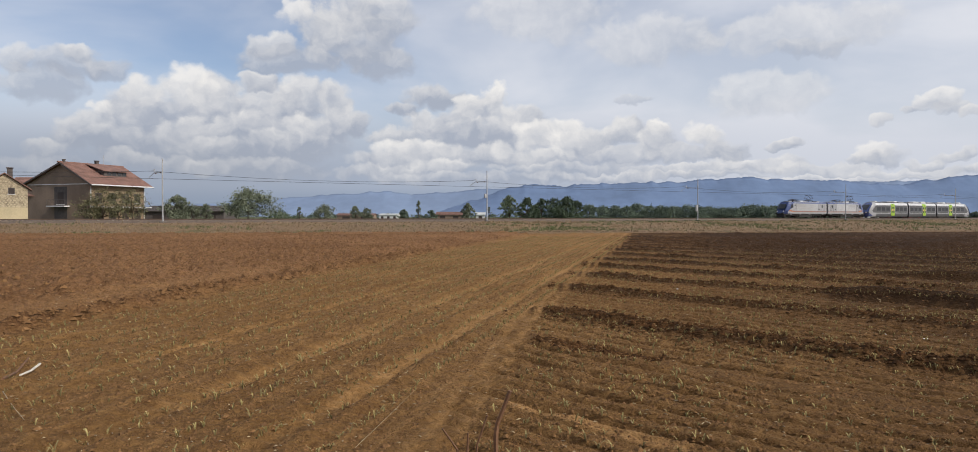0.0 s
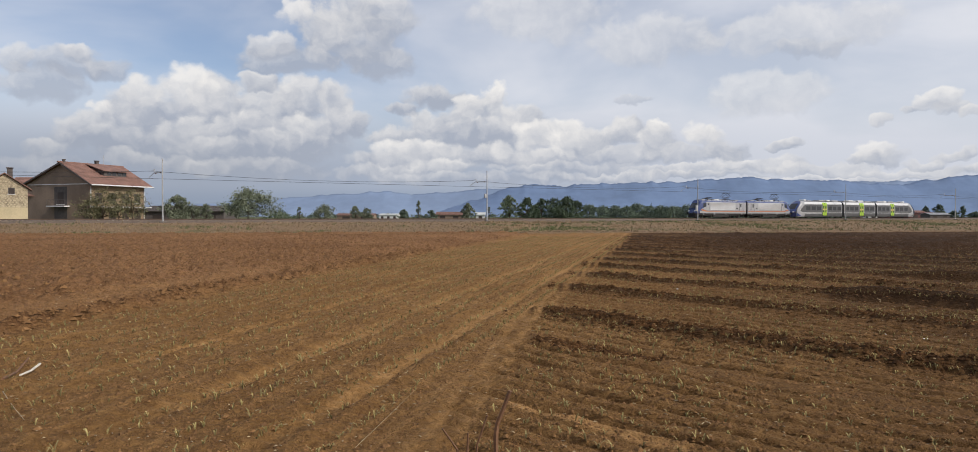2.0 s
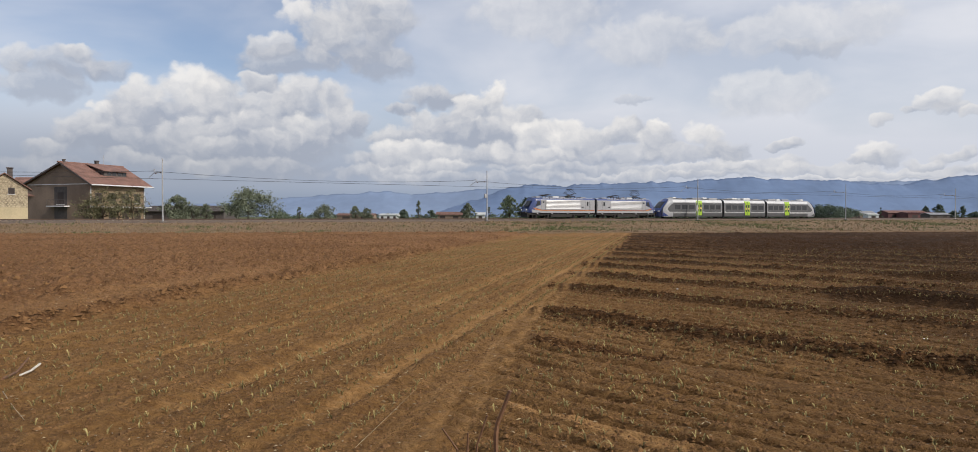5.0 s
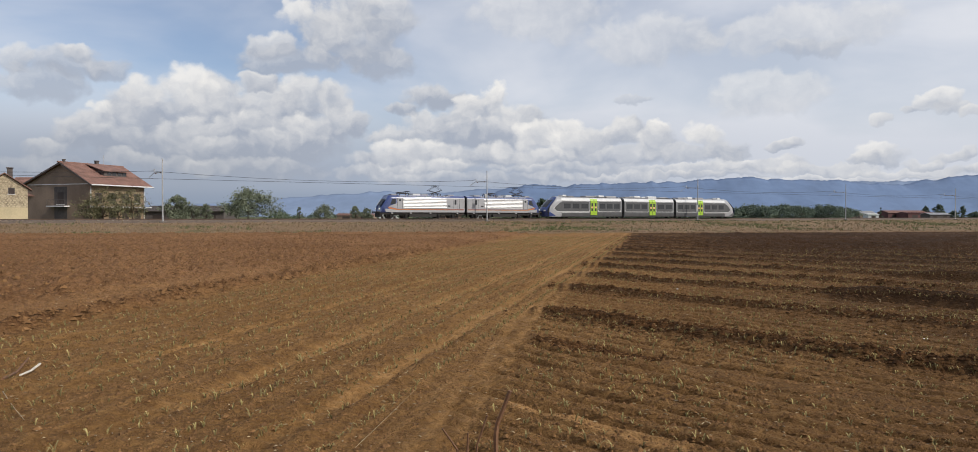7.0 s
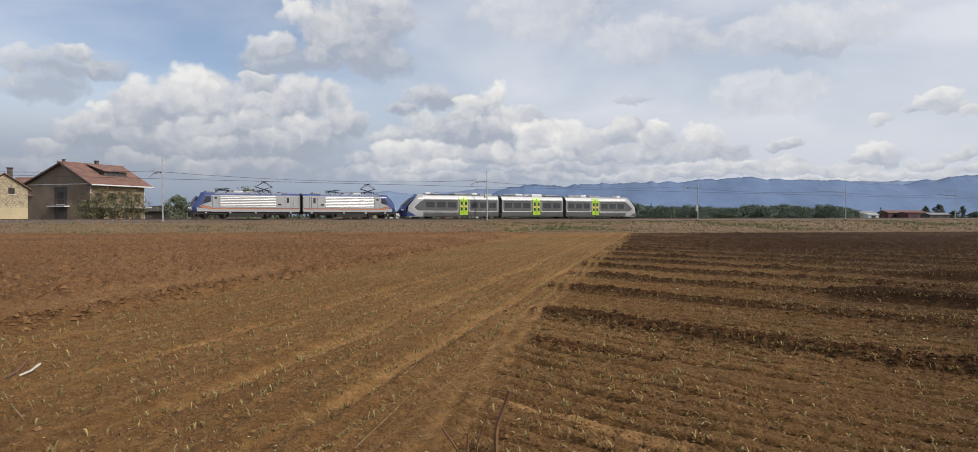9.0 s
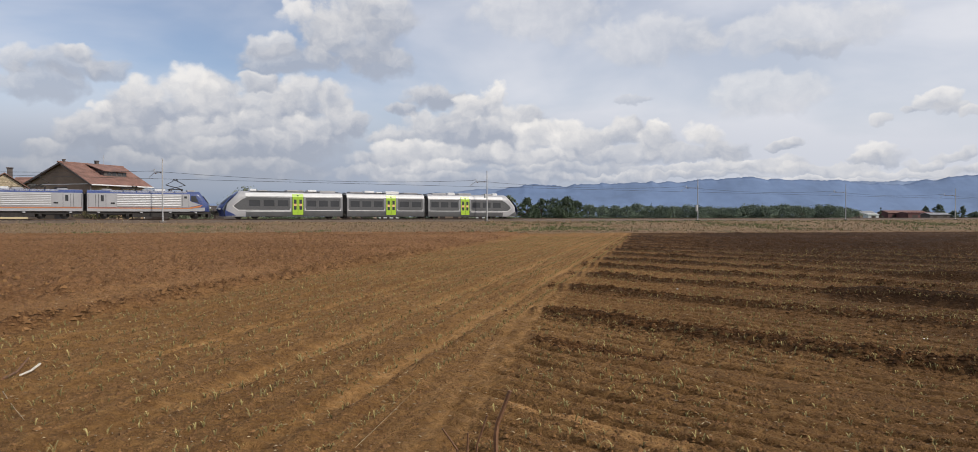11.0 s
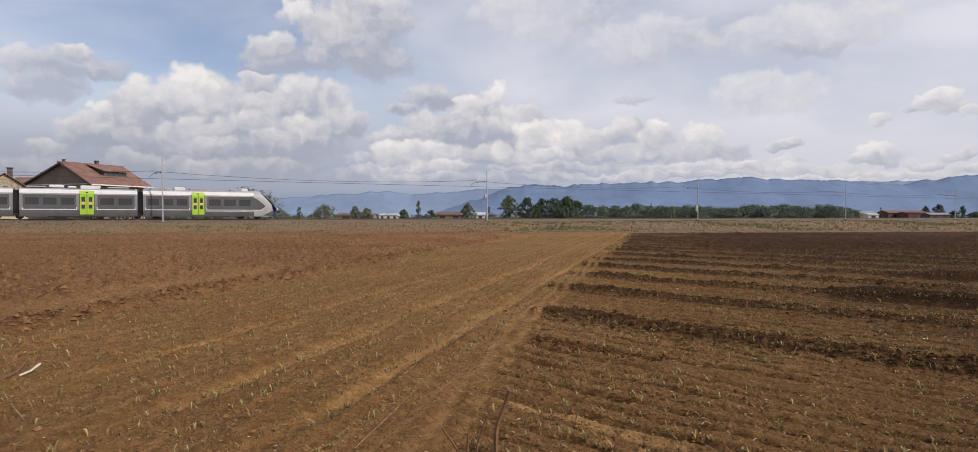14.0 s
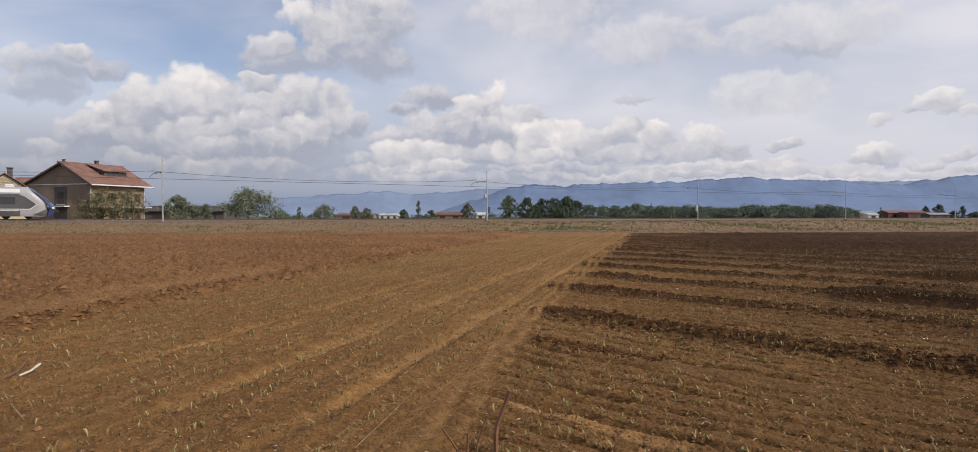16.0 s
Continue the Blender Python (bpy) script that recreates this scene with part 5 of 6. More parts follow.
def tree(name, label, x, y, z, height, width, mat, seed, clumps=60, per=40, leaf=0.16, trunk=0.35, low=0.25, group="", squash=1.0, lean=0.0, category="tree"):
    """A tapered trunk, limbs, and a crown of many leaves in uneven clumps."""
    rng = np.random.default_rng(seed)
    top = tagged(new(name), label, category, group)
    wood = Geo()
    fork = height * (trunk + 0.08)
    wood.tube([(0, 0, -0.4), (0.03 * height * rng.uniform(-1, 1), 0, fork * 0.5), (lean * 0.3, 0, fork)], height * 0.028 + 0.03, height * 0.018 + 0.02, 7)
    centres, sizes = [], []
    limbs = 8
    for i in range(clumps):
        a = rng.uniform(0, 2 * math.pi)
        v = rng.uniform(0, 1) ** 0.85
        zz = height * (low + (1 - low) * v * 0.96)
        bulge = math.sin(math.pi * min(1, 0.12 + 0.88 * v) ** 0.8) ** 0.6
        r = width / 2 * bulge * math.sqrt(rng.uniform(0.15, 1.0)) * squash * (0.8 + 0.3 * math.sin(3 * a + seed) + 0.1 * math.sin(7 * a))
        centres.append((r * math.cos(a) + lean * v, r * math.sin(a), zz))
        sizes.append(width * rng.uniform(0.05, 0.098))
    for i in range(limbs):
        c = centres[(i * 7) % clumps]
        wood.tube([(lean * 0.3, 0, fork * 0.9), (c[0] * 0.45, c[1] * 0.45, fork + (c[2] - fork) * 0.55), c], height * 0.014 + 0.015, 0.012, 5)
    part("trunk", wood, BARK, top)
    v, f = leaf_cards(np.array(centres), np.array(sizes), per, leaf, rng)
    crown = soup("crown", v, f, mat)
    crown.parent = top
    top.matrix_basis = pose(x, y, z, 0, 0, 0)
    return top


def at_tree(px, d, y_top, w_px, name, label, mat, seed, z=0.75, **more):
    """A tree by its direction, depth, the height of its top over eye level and its width, both per unit of view."""
    x, y = at(px, d)
    height = EYE + (347 - y_top) / 1120 * d - z
    return tree(name, label, x, y, z, height, w_px / 1120 * d, mat, seed, **more)


at_tree(398, 126, 306, 108, "broadleaf_tree", "broad green tree with a spreading crown behind the railway", LEAF, 1, clumps=120, per=56, leaf=0.17, low=0.2, trunk=0.22)
at_tree(285, 122, 315, 52, "broadleaf_tree", "round green bushy tree beside the barn", LEAF, 2, clumps=60, per=60, leaf=0.16, low=0.1)
at_tree(330, 120, 325, 30, "shrub", "green shrub growing before the barn", LEAF, 3, clumps=35, per=50, leaf=0.14, low=0.05)
at_tree(308, 118, 330, 60, "shrub", "low green hedge shrub", LEAF, 4, clumps=35, per=45, leaf=0.14, low=0.02)
at_tree(450, 135, 338, 60, "shrub", "low green shrub behind the railway", LEAF_DARK, 5, clumps=35, per=40, leaf=0.15, low=0.02)
at_tree(480, 190, 330, 12, "poplar", "small narrow far tree", LEAF, 6, clumps=20, per=40, leaf=0.18, low=0.2)
at_tree(520, 150, 328, 48, "shrub", "ragged pale green shrub", LEAF, 7, clumps=80, per=45, leaf=0.14, low=0.0)
at_tree(570, 230, 330, 22, "broadleaf_tree", "far round green tree", LEAF, 8, clumps=60, per=40, leaf=0.22, low=0.02)
at_tree(588, 240, 334, 24, "broadleaf_tree", "far low green tree", LEAF, 9, clumps=60, per=40, leaf=0.22, low=0.02)
at_tree(671, 170, 321, 10, "sapling", "slim dark young tree on a bare stem", LEAF, 10, clumps=40, per=40, leaf=0.14, low=0.4, trunk=0.4)
at_tree(648, 260, 336, 20, "broadleaf_tree", "far low green tree", LEAF_FAR, 11, clumps=60, per=36, leaf=0.24, low=0.02)
at_tree(692, 250, 337, 22, "broadleaf_tree", "far low green tree", LEAF_FAR, 12, clumps=60, per=36, leaf=0.24, low=0.02)
at_tree(750, 230, 326, 24, "broadleaf_tree", "far round tree by a farm building", LEAF, 13, clumps=80, per=45, leaf=0.22, low=0.06)
at_tree(784, 200, 332, 8, "sapling", "small far topped tree", LEAF, 14, clumps=12, per=30, leaf=0.18, low=0.5)
at_tree(816, 165, 313, 34, "broadleaf_tree", "pale silvery green tree beside a thicket", LEAF_PALE, 15, clumps=100, per=50, leaf=0.16, low=0.08)
at_tree(835, 150, 336, 12, "shrub", "small dark green lineside shrub", LEAF_DARK, 16, clumps=16, per=36, leaf=0.14, low=0.05)
for n, (px, yt, w) in enumerate(((846, 317, 40), (868, 319, 40), (888, 317, 44), (908, 315, 46), (925, 320, 34), (856, 330, 40), (900, 328, 60))):
    at_tree(px, 160 + 4 * (n % 3), yt, w, "broadleaf_tree", "dense dark green tree in a thicket", LEAF_DARK, 20 + n, clumps=60, per=60, leaf=0.17, low=0.03, group="thicket trees")
# pruned trees in the garden before the house
for n, (px, d, yt, w) in enumerate(((165, 108.0, 303, 76), (212, 110.0, 304, 72), (146, 107, 318, 50), (190, 108.5, 307, 70))):
    at_tree(px, d, yt, w, "garden_tree", "yellow-green garden tree before the farmhouse", LEAF_WARM, 40 + n, z=1.0, clumps=80, per=26, leaf=0.11, low=0.16, trunk=0.12, group="garden trees")
# far plantation rows
rows_far = [(945, 330), (965, 331), (985, 330), (1003, 331), (1022, 328), (1042, 331), (1060, 330), (1080, 331), (1100, 330), (1118, 331), (1138, 331), (1158, 333), (1172, 334),
            (1192, 331), (1208, 328), (1226, 330), (1242, 331), (1258, 328), (1275, 331), (1292, 332), (1312, 330), (1328, 329), (1344, 332), (1358, 333)]
for n, (px, yt) in enumerate(rows_far):
    at_tree(px, 330 + 8 * (n % 3), yt + (n % 4) * 0.6, 54, "plantation_tree", "far green plantation tree in a row", LEAF_FAR, 60 + n, clumps=72, per=40, leaf=0.36, low=0.0, group="plantation trees")
at_tree(1412, 330, 332, 8, "cypress", "small dark cypress by far farm buildings", LEAF_DARK, 90, clumps=20, per=40, leaf=0.2, low=0.02)
for n, (px, yt, w) in enumerate(((1484, 331, 16), (1505, 328, 26), (1544, 330, 12), (1530, 338, 22), (1562, 340, 26), (1440, 339, 16), (1380, 340, 30))):
    at_tree(px, 440, yt, w, "broadleaf_tree", "far green tree among farm buildings", LEAF_FAR, 100 + n, clumps=60, per=40, leaf=0.36, low=0.0)
for n, px in enumerate(range(455, 830, 24)):
    at_tree(px, 480, 342 + (n * 7 % 4), 34, "hedge_shrub", "far low green hedge", LEAF_FAR, 120 + n, clumps=20, per=30, leaf=0.4, low=0.0, group="far hedge")


# ---- mountains ----
def mountain(name, depth, mat, heights, seed, amp):
    """A long ridge whose crest runs through the given heights, with spurs towards the plain."""
    xs = np.linspace(-4200, 4200, 900)
    px = xs / depth * 1120 + 784
    crest = np.interp(px, [h[0] for h in heights], [(347 - h[1]) / 1120 * depth for h in heights])
    detail = (lattice(xs / 45, xs * 0, seed) - 0.5) * amp * 0.6 + (lattice(xs / 14, xs * 0, seed + 1) - 0.5) * amp * 0.35
    rows = []
    steps = 14
    for i in range(steps):
        u = i / (steps - 1)
        y = depth - (1 - u) * 320
        spur = (lattice(xs / 90 + u * 0.6, xs * 0 + u * 3, seed + 2) - 0.5) * 7 * math.sin(math.pi * u)
        z = crest * u ** 1.2 + detail * u ** 10 + spur * (crest / 200)
        rows.append(np.stack([xs, xs * 0 + y, z + EYE - 3], 1))
    rows.append(np.stack([xs, xs * 0 + depth + 60, xs * 0 - 20], 1))
    v = np.concatenate(rows)
    n = len(xs)
    i, j = np.meshgrid(np.arange(len(rows) - 1), np.arange(n - 1), indexing="ij")
    f = np.stack([i * n + j, i * n + j + 1, (i + 1) * n + j + 1, (i + 1) * n + j], -1).reshape(-1, 4)
    ob = soup(name, v, f, mat)
    ob.data.shade_smooth()
    return tagged(ob, "blue hazy mountain range under clouds", "mountains", kind="structure")


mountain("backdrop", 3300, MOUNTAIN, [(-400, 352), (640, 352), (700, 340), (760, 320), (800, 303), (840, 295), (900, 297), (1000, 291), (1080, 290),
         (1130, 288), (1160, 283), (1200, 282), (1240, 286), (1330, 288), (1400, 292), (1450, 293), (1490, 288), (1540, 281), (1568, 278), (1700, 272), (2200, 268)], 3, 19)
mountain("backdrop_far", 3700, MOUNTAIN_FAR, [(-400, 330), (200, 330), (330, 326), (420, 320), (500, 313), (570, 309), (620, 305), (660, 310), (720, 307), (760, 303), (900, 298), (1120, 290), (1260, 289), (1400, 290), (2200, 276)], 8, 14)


# ---- field life ----
def seedlings(name, label, spots, seed):
    """Maize seedlings: a few arched blades at each spot."""
    rng = np.random.default_rng(seed)
    n = len(spots)
    blades = 4
    base = np.repeat(spots, blades, 0)
    m = n * blades
    a = rng.uniform(0, 2 * np.pi, m)
    tall = rng.uniform(0.038, 0.088, m) * np.repeat(rng.uniform(0.6, 1.25, n), blades)
    out = tall * rng.uniform(0.3, 1.1, m)
    d = np.stack([np.cos(a), np.sin(a), a * 0], 1)
    w = np.stack([-np.sin(a), np.cos(a), a * 0], 1) * rng.uniform(0.0042, 0.0075, m)[:, None]
    up = np.array([0, 0, 1.0])
    p1 = base + d * (out * 0.35)[:, None] + up * (tall * 0.75)[:, None]
    p2 = base + d * (out * 0.75)[:, None] + up * tall[:, None]
    p3 = base + d * (out * 1.2)[:, None] + up * (tall * rng.uniform(0.55, 0.95, m))[:, None]
    v = np.stack([base - w * 0.6, base + w * 0.6, p1 - w, p1 + w, p2 - w, p2 + w, p3], 1).reshape(-1, 3)
    k = np.arange(m)[:, None] * 7
    quads = np.concatenate([k + [0, 1, 3, 2], k + [2, 3, 5, 4]])
    tris = k + [4, 5, 6]
    me = bpy.data.meshes.new(name)
    me.from_pydata(v.tolist(), [], quads.tolist() + tris.tolist())
    me.materials.append(SEEDLING)
    return tagged(new(name, me), label, "seedlings", kind="stuff")


def settle(x, y, lift=0.0):
    return np.stack([x, y, zones(x, y)[0] + lift], 1)


def sow():
    rng = np.random.default_rng(5)
    spots = []
    for i, d0 in enumerate(ROWS[:-1]):
        lanes = [-0.375 + 0.375 * n for n in range(9)] if i else [0.375 * n for n in range(1, 7)]
        if i == 0:
            lanes = [-4.125 + 0.375 * n for n in range(11)] + lanes
        for lane in lanes:
            s = np.arange(-70, 70, 0.125)
            s = s + rng.uniform(-0.06, 0.06, len(s))
            x, y = row_place(d0 + lane * 1.057, s)
            x, y = x + rng.normal(0, 0.02, len(x)), y + rng.normal(0, 0.02, len(y))
            b = (x + 0.54) * 0.972 - (y - 7.16) * 0.233
            keep = (b > edge_track(y) + 0.35) & (y > 3.8) & (np.abs(x) < y * 0.74 + 1) & (y < 42) & (rng.random(len(x)) < (0.85 if round(lane / 0.375) % 2 else 0.3) - 0.25 * (y > 30))
            spots.append(settle(x[keep], y[keep], -0.01))
    seedlings("maize_seedlings", "young maize seedlings in rows across dark soil", np.concatenate(spots), 1)
    spots = []
    for r in range(0, 25):
        b = -0.55 - r * 0.375
        t = np.arange(-6, 62, 0.10)
        t = t + rng.uniform(-0.05, 0.05, len(t))
        x = -0.54 + 0.233 * t + 0.972 * b
        y = 7.16 + 0.972 * t - 0.233 * b
        p = (x + 8.34) * 0.983 - (y - 11.9) * 0.185
        keep = (p > 0.3) & (y > 3.8) & (np.abs(x) < y * 0.74 + 1) & (rng.random(len(x)) < (0.75 if r % 2 == 0 else 0.25))
        spots.append(settle(x[keep] + rng.normal(0, 0.025, keep.sum()), y[keep], -0.01))
    seedlings("maize_seedlings", "young maize seedlings in rows beside wheel tracks", np.concatenate(spots), 2)


sow()


def clods(name, label, x, y, size, mat, seed):
    """Broken lumps of soil."""
    rng = np.random.default_rng(seed)
    n = len(x)
    octa = np.array([(1, 0, 0), (0.5, 0.85, -0.1), (-0.5, 0.8, 0.1), (-1, 0, 0), (-0.45, -0.85, 0.1), (0.5, -0.8, 0), (0.35, 0.1, 0.8), (-0.35, -0.1, 0.75)])
    tri = [(0, 1, 6), (1, 2, 6), (2, 7, 6), (2, 3, 7), (3, 4, 7), (4, 5, 7), (5, 6, 7), (5, 0, 6)]
    pts = octa[None] * (1 + rng.uniform(-0.35, 0.35, (n, 8, 3))) * size[:, None, None] * rng.uniform(0.7, 1.3, (n, 1, 3)) * (1, 1, 0.75)
    a = rng.uniform(0, 6.28, n)
    c, s = np.cos(a)[:, None], np.sin(a)[:, None]
    px = pts[..., 0] * c - pts[..., 1] * s
    py = pts[..., 0] * s + pts[..., 1] * c
    base = settle(x, y)
    v = np.stack([px + base[:, :1], py + base[:, 1:2], pts[..., 2] + base[:, 2:]], -1).reshape(-1, 3)
    f = (np.arange(n)[:, None, None] * 8 + np.array(tri)[None]).reshape(-1, 3)
    return tagged(soup(name, v, f, mat), label, "soil clods", kind="stuff")


def scatter_clods():
    rng = np.random.default_rng(9)
    # along the ridges of the right field
    xs, ys, zs = [], [], []
    for i, d0 in enumerate(ROWS[:14]):
        n = int((7000 if i else 700) / (1 + i * 0.13))
        lo, hi = (-1.15 * d0 + 3, 0.02 * d0 + 1) if i else (-7.7, -5.3)
        x, y = row_place(d0 + rng.normal(0, 0.16 if i == 0 else 0.36, n), rng.uniform(lo, hi, n))
        xs.append(x)
        ys.append(y)
        zs.append(rng.gamma(1.7, 0.0078, n) + 0.006 + 0.0003 * d0)
    x, y, z = map(np.concatenate, (xs, ys, zs))
    b = (x + 0.54) * 0.972 - (y - 7.16) * 0.233
    k = (b > -0.8) & (np.abs(b - edge_track(y)) > 0.25) & (y > 4) & (y < 65) & (np.abs(x) < y * 0.76 + 1)
    k = k & ~((np.abs(ROW_X * x + ROW_Y * y - ROWS[3]) < 1.2) & (0.6826 * x - 0.7308 * y > -6.8)) & ~((np.abs(ROW_X * x + ROW_Y * y - ROWS[5]) < 1.2) & (0.6826 * x - 0.7308 * y > -7.4))
    clods("soil_clods", "dark moist clods along low soil ridges", x[k], y[k], np.clip(z[k], 0.008, 0.075), CLOD_DARK, 1)
    # ploughed ground, with a line of clods at the foot of its bank
    n = 34000
    y = 10 + 66 * rng.random(n) ** 1.3
    x = -0.76 * y + rng.random(n) * (0.76 * y + 10)
    y[:4000] = rng.uniform(10, 40, 4000)
    x[:4000] = (y[:4000] - 11.9) * 0.188 - 8.34 + rng.normal(-0.45, 0.4, 4000)
    p = (x + 8.34) * 0.983 - (y - 11.9) * 0.185
    bare = (p < -0.8) & (p > -2.3) & (y < 24) & (rng.random(n) < 0.85)
    k = (p < 0.2) & (y < 80 + 0.18 * x) & ~bare
    clods("soil_clods", "broken reddish clods on ploughed ground", x[k], y[k], np.clip(rng.gamma(1.8, 0.014, n)[k] + 0.010, 0.012, 0.09), CLOD, 2)
    # small crumbs everywhere near
    n = 72000
    y = 4.2 + 34 * rng.random(n) ** 1.5
    x = (rng.random(n) * 2 - 1) * (0.75 * y + 0.5)
    b = (x + 0.54) * 0.972 - (y - 7.16) * 0.233
    k = (np.abs(b - edge_track(y)) > 0.22) & (np.abs(b + 1.2) > 0.16) & (np.abs(b + 2.8) > 0.16)
    x, y, n = x[k], y[k], k.sum()
    clods("soil_clods", "small crumbs of brown soil among the seedlings", x, y, np.clip(rng.gamma(1.6, 0.0042, n) + 0.003 + y * 0.0005, 0.004, 0.04), CLOD, 3)


scatter_clods()


def straw_bits():
    rng = np.random.default_rng(12)
    n = 4000
    y = 4.5 + 70 * rng.random(n) ** 1.3
    x = (rng.random(n) * 2 - 1) * 0.74 * y
    base = settle(x, y, 0.012)
    a = rng.uniform(0, 6.28, n)
    l = rng.uniform(0.006, 0.022, n) + 0.0006 * y
    d = np.stack([np.cos(a), np.sin(a), rng.uniform(-0.1, 0.25, n)], 1) * l[:, None]
    w = np.stack([-np.sin(a), np.cos(a), a * 0], 1) * (0.004 + 0.00025 * y)[:, None]
    up = np.array([0, 0, 0.008])
    v = np.stack([base - d - w, base - d + w, base + d + w, base + d - w, base + up], 1).reshape(-1, 3)
    k = np.arange(n)[:, None] * 5
    f = np.concatenate([k + [0, 1, 4], k + [1, 2, 4], k + [2, 3, 4], k + [3, 0, 4]])
    tagged(soup("straw_bits", v, f, STRAW), "scattered pale bits of old straw on soil", "straw", kind="stuff")


straw_bits()


def weeds(name, label, x, y, tall, mat, seed):
    """Tufts of narrow blades."""
    rng = np.random.default_rng(seed)
    blades = 6
    n = len(x) * blades
    base = np.repeat(settle(x, y, -0.03), blades, 0) + rng.normal(0, 0.10, (n, 3)) * (1, 1, 0)
    h = np.repeat(tall, blades) * rng.uniform(0.5, 1.1, n)
    a = rng.uniform(0, 6.28, n)
    d = np.stack([np.cos(a), np.sin(a), a * 0], 1)
    w = np.stack([-np.sin(a), np.cos(a), a * 0], 1) * 0.022
    up = np.array([0, 0, 1.0])
    p1 = base + d * (h * 0.15)[:, None] + up * (h * 0.6)[:, None]
    p2 = base + d * (h * 0.45)[:, None] + up * h[:, None]
    v = np.stack([base - w, base + w, p1 + w * 0.8, p1 - w * 0.8, p2], 1).reshape(-1, 3)
    k = np.arange(n)[:, None] * 5
    me = bpy.data.meshes.new(name)
    me.from_pydata(v.tolist(), [], (k + [0, 1, 2, 3]).tolist() + (k + [3, 2, 4]).tolist())
    me.materials.append(mat)
    return tagged(new(name, me), label, "grass", kind="stuff")


def grow_strip():
    rng = np.random.default_rng(21)
    n = 15000
    x = np.concatenate([rng.uniform(-75, 150, n - 3500), rng.normal(7.5, 6, 1600), rng.normal(42, 6, 1100), rng.normal(86, 7, 800)])
    low = 81.1 + 0.183 * x
    shoulder = TRACK_Y + (x - TRACK_X) * TY / TX - 4.3
    low = np.minimum(low, shoulder - 5)
    y = low + (shoulder - low) * rng.random(n)
    k = np.abs(x) < 0.78 * y
    x, y = x[k], y[k]
    g = lattice(x * 0.09, y * 0.16, 51) * 0.7 + lattice(x * 0.4, y * 0.4, 52) * 0.3
    for cx, cy, rx, ry in ((7.5, 93, 9, 5), (42, 122, 9, 10), (86, 150, 10, 12)):
        g = g + 0.3 * np.exp(-((x - cx) / rx) ** 2 - ((y - cy) / ry) ** 2)
    g = g - 0.10 * (x < 0)
    lush = g > 0.63
    weeds("dry_weeds", "dry brown weeds and grass on the railway bank", x[~lush], y[~lush], rng.gamma(2.5, 0.06, (~lush).sum()) + 0.06, GRASS, 1)
    weeds("green_weeds", "green weed patches on the railway bank", x[lush], y[lush], rng.uniform(0.15, 0.45, lush.sum()), GREEN, 2)


grow_strip()


# ---- things close to the viewer ----
def dry_weed():
    top = tagged(new("dry_weed"), "dead brown weed stems rising at the field edge", "weed")
    x0, y0 = 0.0, 3.05
    z0 = ground_height(0.0, 3.05)
    def spot(px, py, d):
        return ((px - 784) / 1120 * d, d, EYE + (347 - py) / 1120 * d)
    for pts, r0, r1 in (((( 800, 800, 3.05), (795, 700, 3.04), (797, 682, 3.04), (818, 627, 3.02)), 0.014, 0.009),
                        (((740, 800, 3.05), (765, 715, 3.05), (781, 667, 3.04)), 0.007, 0.004),
                        (((752, 800, 3.05), (749, 740, 3.05), (750, 695, 3.05)), 0.007, 0.005),
                        (((770, 800, 3.08), (733, 722, 3.10), (709, 688, 3.1)), 0.007, 0.004)):
        p = [spot(*q) for q in pts]
        p[0] = (p[0][0], p[0][1], z0 - 0.05)
        part("stem", Geo().tube(p, r0, r1, 6), DRYSTEM, top)


dry_weed()


def stick(name, label, pts, r0, r1, mat, knots=0):
    g = Geo()
    p = []
    for x, y, up in pts:
        p.append((x, y, ground_height(x, y) + up))
    g.tube(p, r0, r1, 7)
    ob = part(name, g, mat)
    return tagged(ob, label, "stick")


def field_point(px, py):
    d = EYE * 1120 / (py - 347)
    return ((px - 784) / 1120 * d, d)


(ax, ay), (bx, by) = field_point(30, 611), field_point(62, 592)
stick("dead_stalk", "bleached pale dead stalk lying on soil", [(ax, ay, 0.03), ((ax + bx) / 2, (ay + by) / 2, 0.06), (bx, by, 0.10)], 0.012, 0.017, PALEWOOD)
(ax, ay), (bx, by) = field_point(2, 618), field_point(44, 584)
stick("dead_stalk", "dark dead stalk lying on soil", [(ax, ay, 0.03), ((ax + bx) / 2, (ay + by) / 2, 0.04), (bx, by, 0.07)], 0.016, 0.012, DRYSTEM)
(ax, ay), (mx, my), (bx, by) = field_point(2, 630), field_point(18, 656), field_point(36, 676)
stick("dry_grass_stem", "long pale dry grass stem lying on soil", [(ax, ay, 0.06), (mx, my, 0.03), (bx, by, 0.01)], 0.006, 0.004, STRAW)
(ax, ay), (mx, my), (bx, by) = field_point(568, 722), field_point(620, 676), field_point(664, 632)
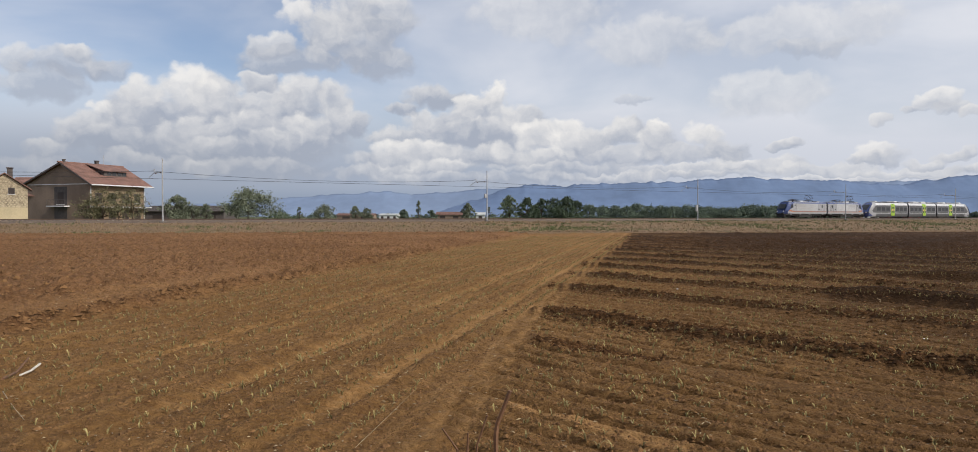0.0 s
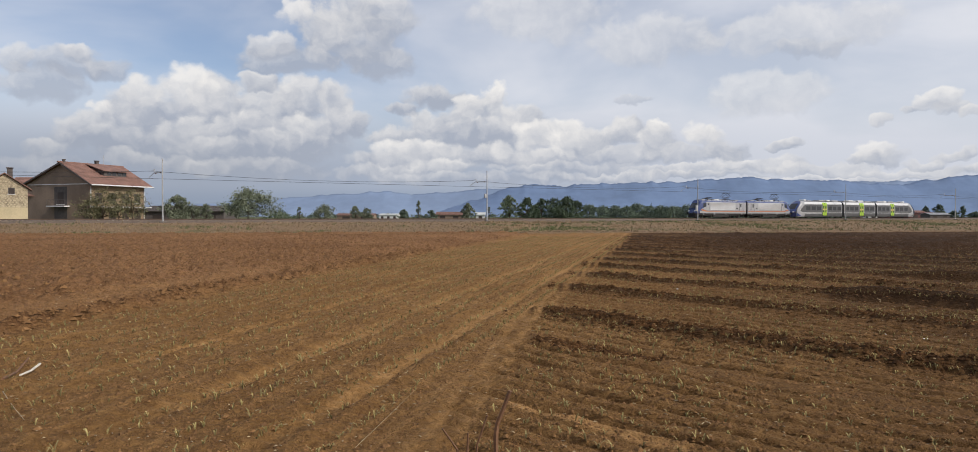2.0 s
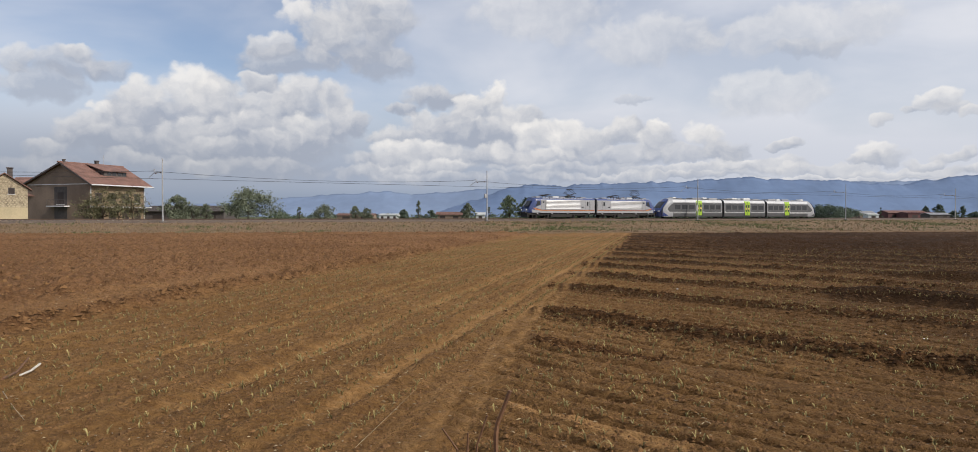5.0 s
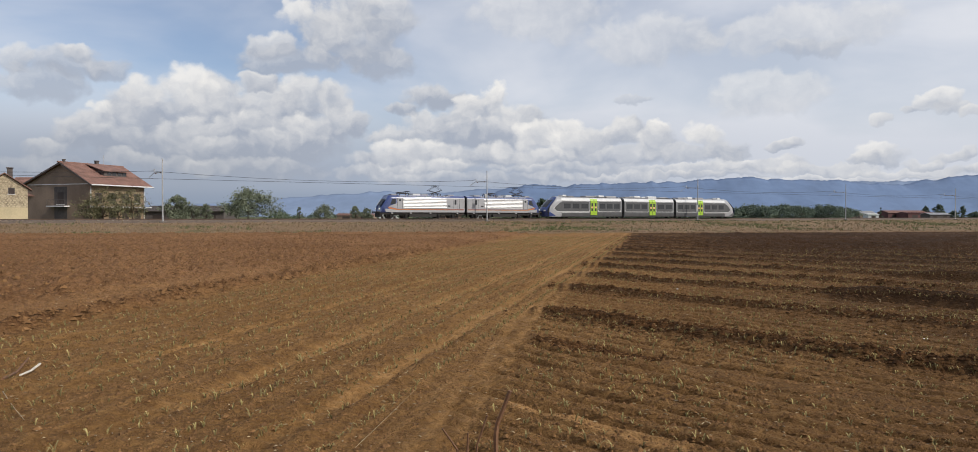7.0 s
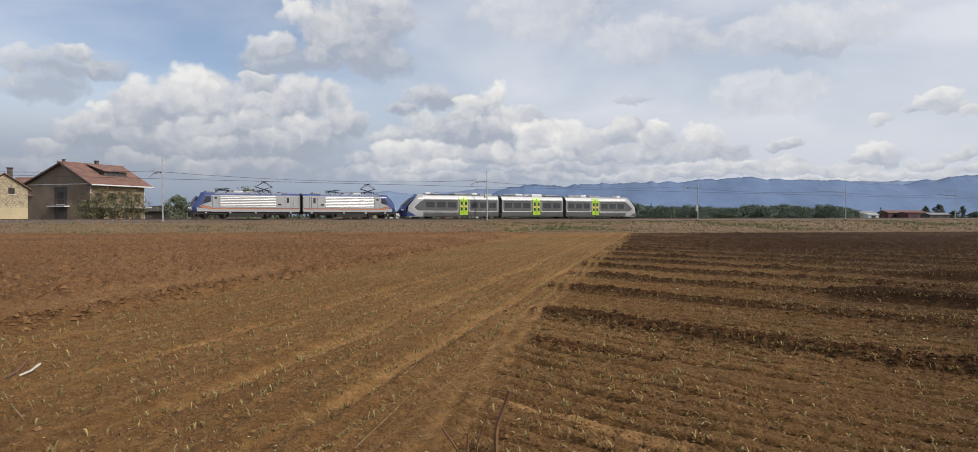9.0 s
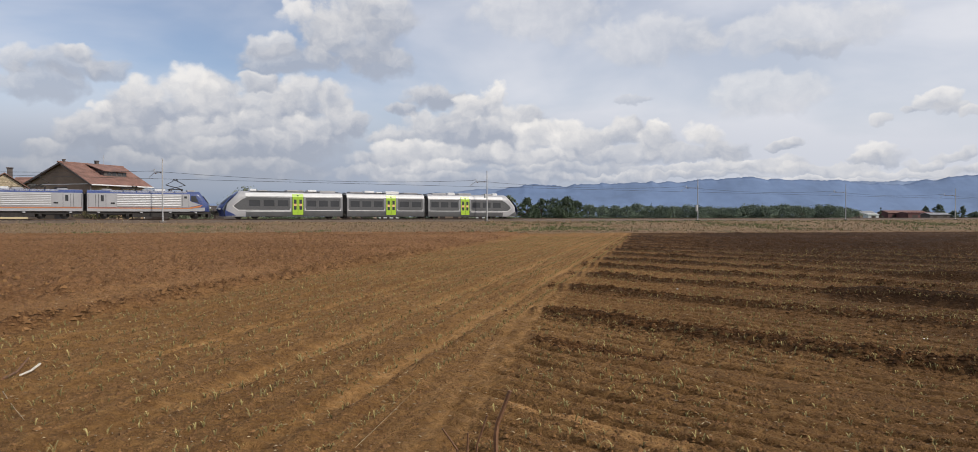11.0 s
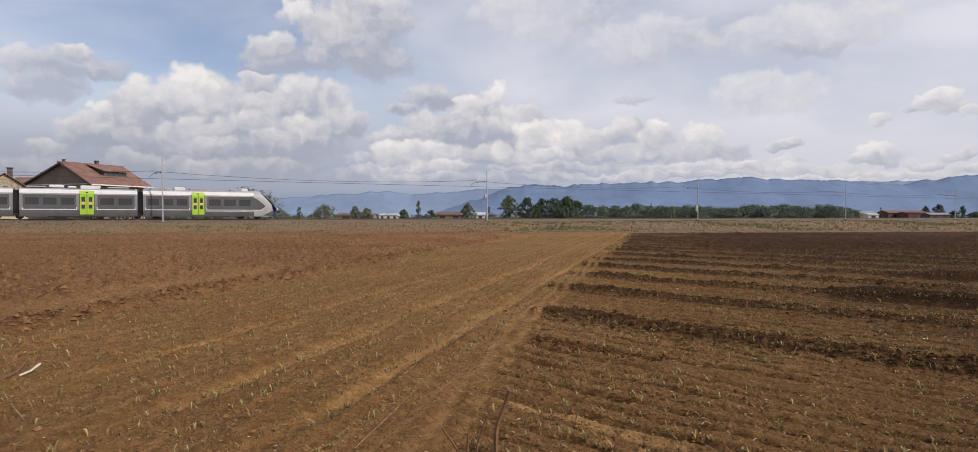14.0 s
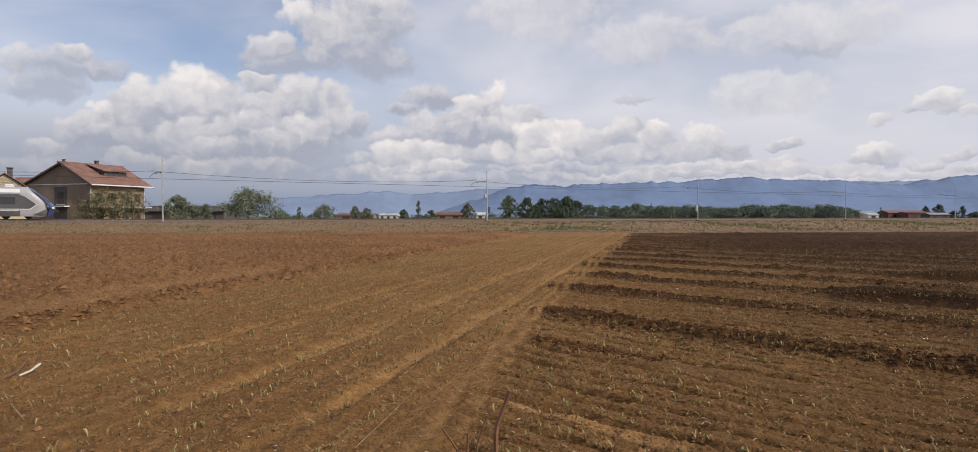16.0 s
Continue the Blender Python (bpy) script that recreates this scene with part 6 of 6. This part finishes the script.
stick("dry_grass_stem", "long thin pale dry stem on soil", [(ax, ay, 0.03), (mx, my, 0.05), (bx, by, 0.04)], 0.0026, 0.002, STRAW)


def scrap(px, py, size, label, seed):
    """A crumpled pale scrap on the soil."""
    x, y = field_point(px, py)
    r = np.random.default_rng(seed)
    z = ground_height(x, y)
    ring = [(math.cos(a) * r.uniform(0.6, 1.2), math.sin(a) * r.uniform(0.3, 0.8)) for a in (2 * math.pi * i / 7 for i in range(7))]
    g = Geo().loft([[(u * size * f, v * size * f, h * size + r.uniform(0, 0.08) * size) for u, v in ring] for f, h in ((0.8, -0.1), (1.0, 0.15), (0.5, 0.35))])
    ob = part("plastic_scrap", g, TRIM)
    ob.matrix_basis = pose(x, y, z)
    tagged(ob, label, "litter")


scrap(1420, 533, 0.055, "small white plastic scrap on dark soil", 1)
scrap(430, 428, 0.10, "white plastic scrap on ploughed soil", 2)
scrap(252, 577, 0.025, "tiny white scrap among seedlings", 3)
scrap(163, 540, 0.03, "tiny white scrap on sown soil", 4)
scrap(1033, 404, 0.10, "small pale scrap between soil ridges", 5)
scrap(1486, 544, 0.05, "pale flat stone on dark soil", 6)
scrap(1086, 465, 0.04, "tiny white scrap beside a soil ridge", 7)
scrap(113, 504, 0.045, "pale stone at the foot of a ploughed bank", 8)
(ax, ay) = field_point(1411, 484)
stick("dead_stalk", "short pale dead stalk standing in soil", [(ax, ay, -0.02), (ax + 0.02, ay, 0.08), (ax - 0.06, ay, 0.17)], 0.014, 0.008, STRAW)


# ---- what moves ----
def motions():
    for ob, behind, turned in CONSIST:
        rows = []
        for t, s in RUN:
            x, y, z = on_track(s + behind, 0.0, RAIL)
            rows.append((t, pose(x, y, z, 0, 0, TRACK_TURN + (180 if turned else 0))))
        walk(ob, rows)
    speed = (RUN[0][1] - RUN[-1][1]) / 16.0
    for ob, radius, way, x, z in WHEELS:
        turn = math.degrees(speed / radius) / FPS * way
        walk(ob, [(i / FPS, pose(x, 0, z, 0, turn * i, 0)) for i in range(16 * FPS + 1)])


motions()
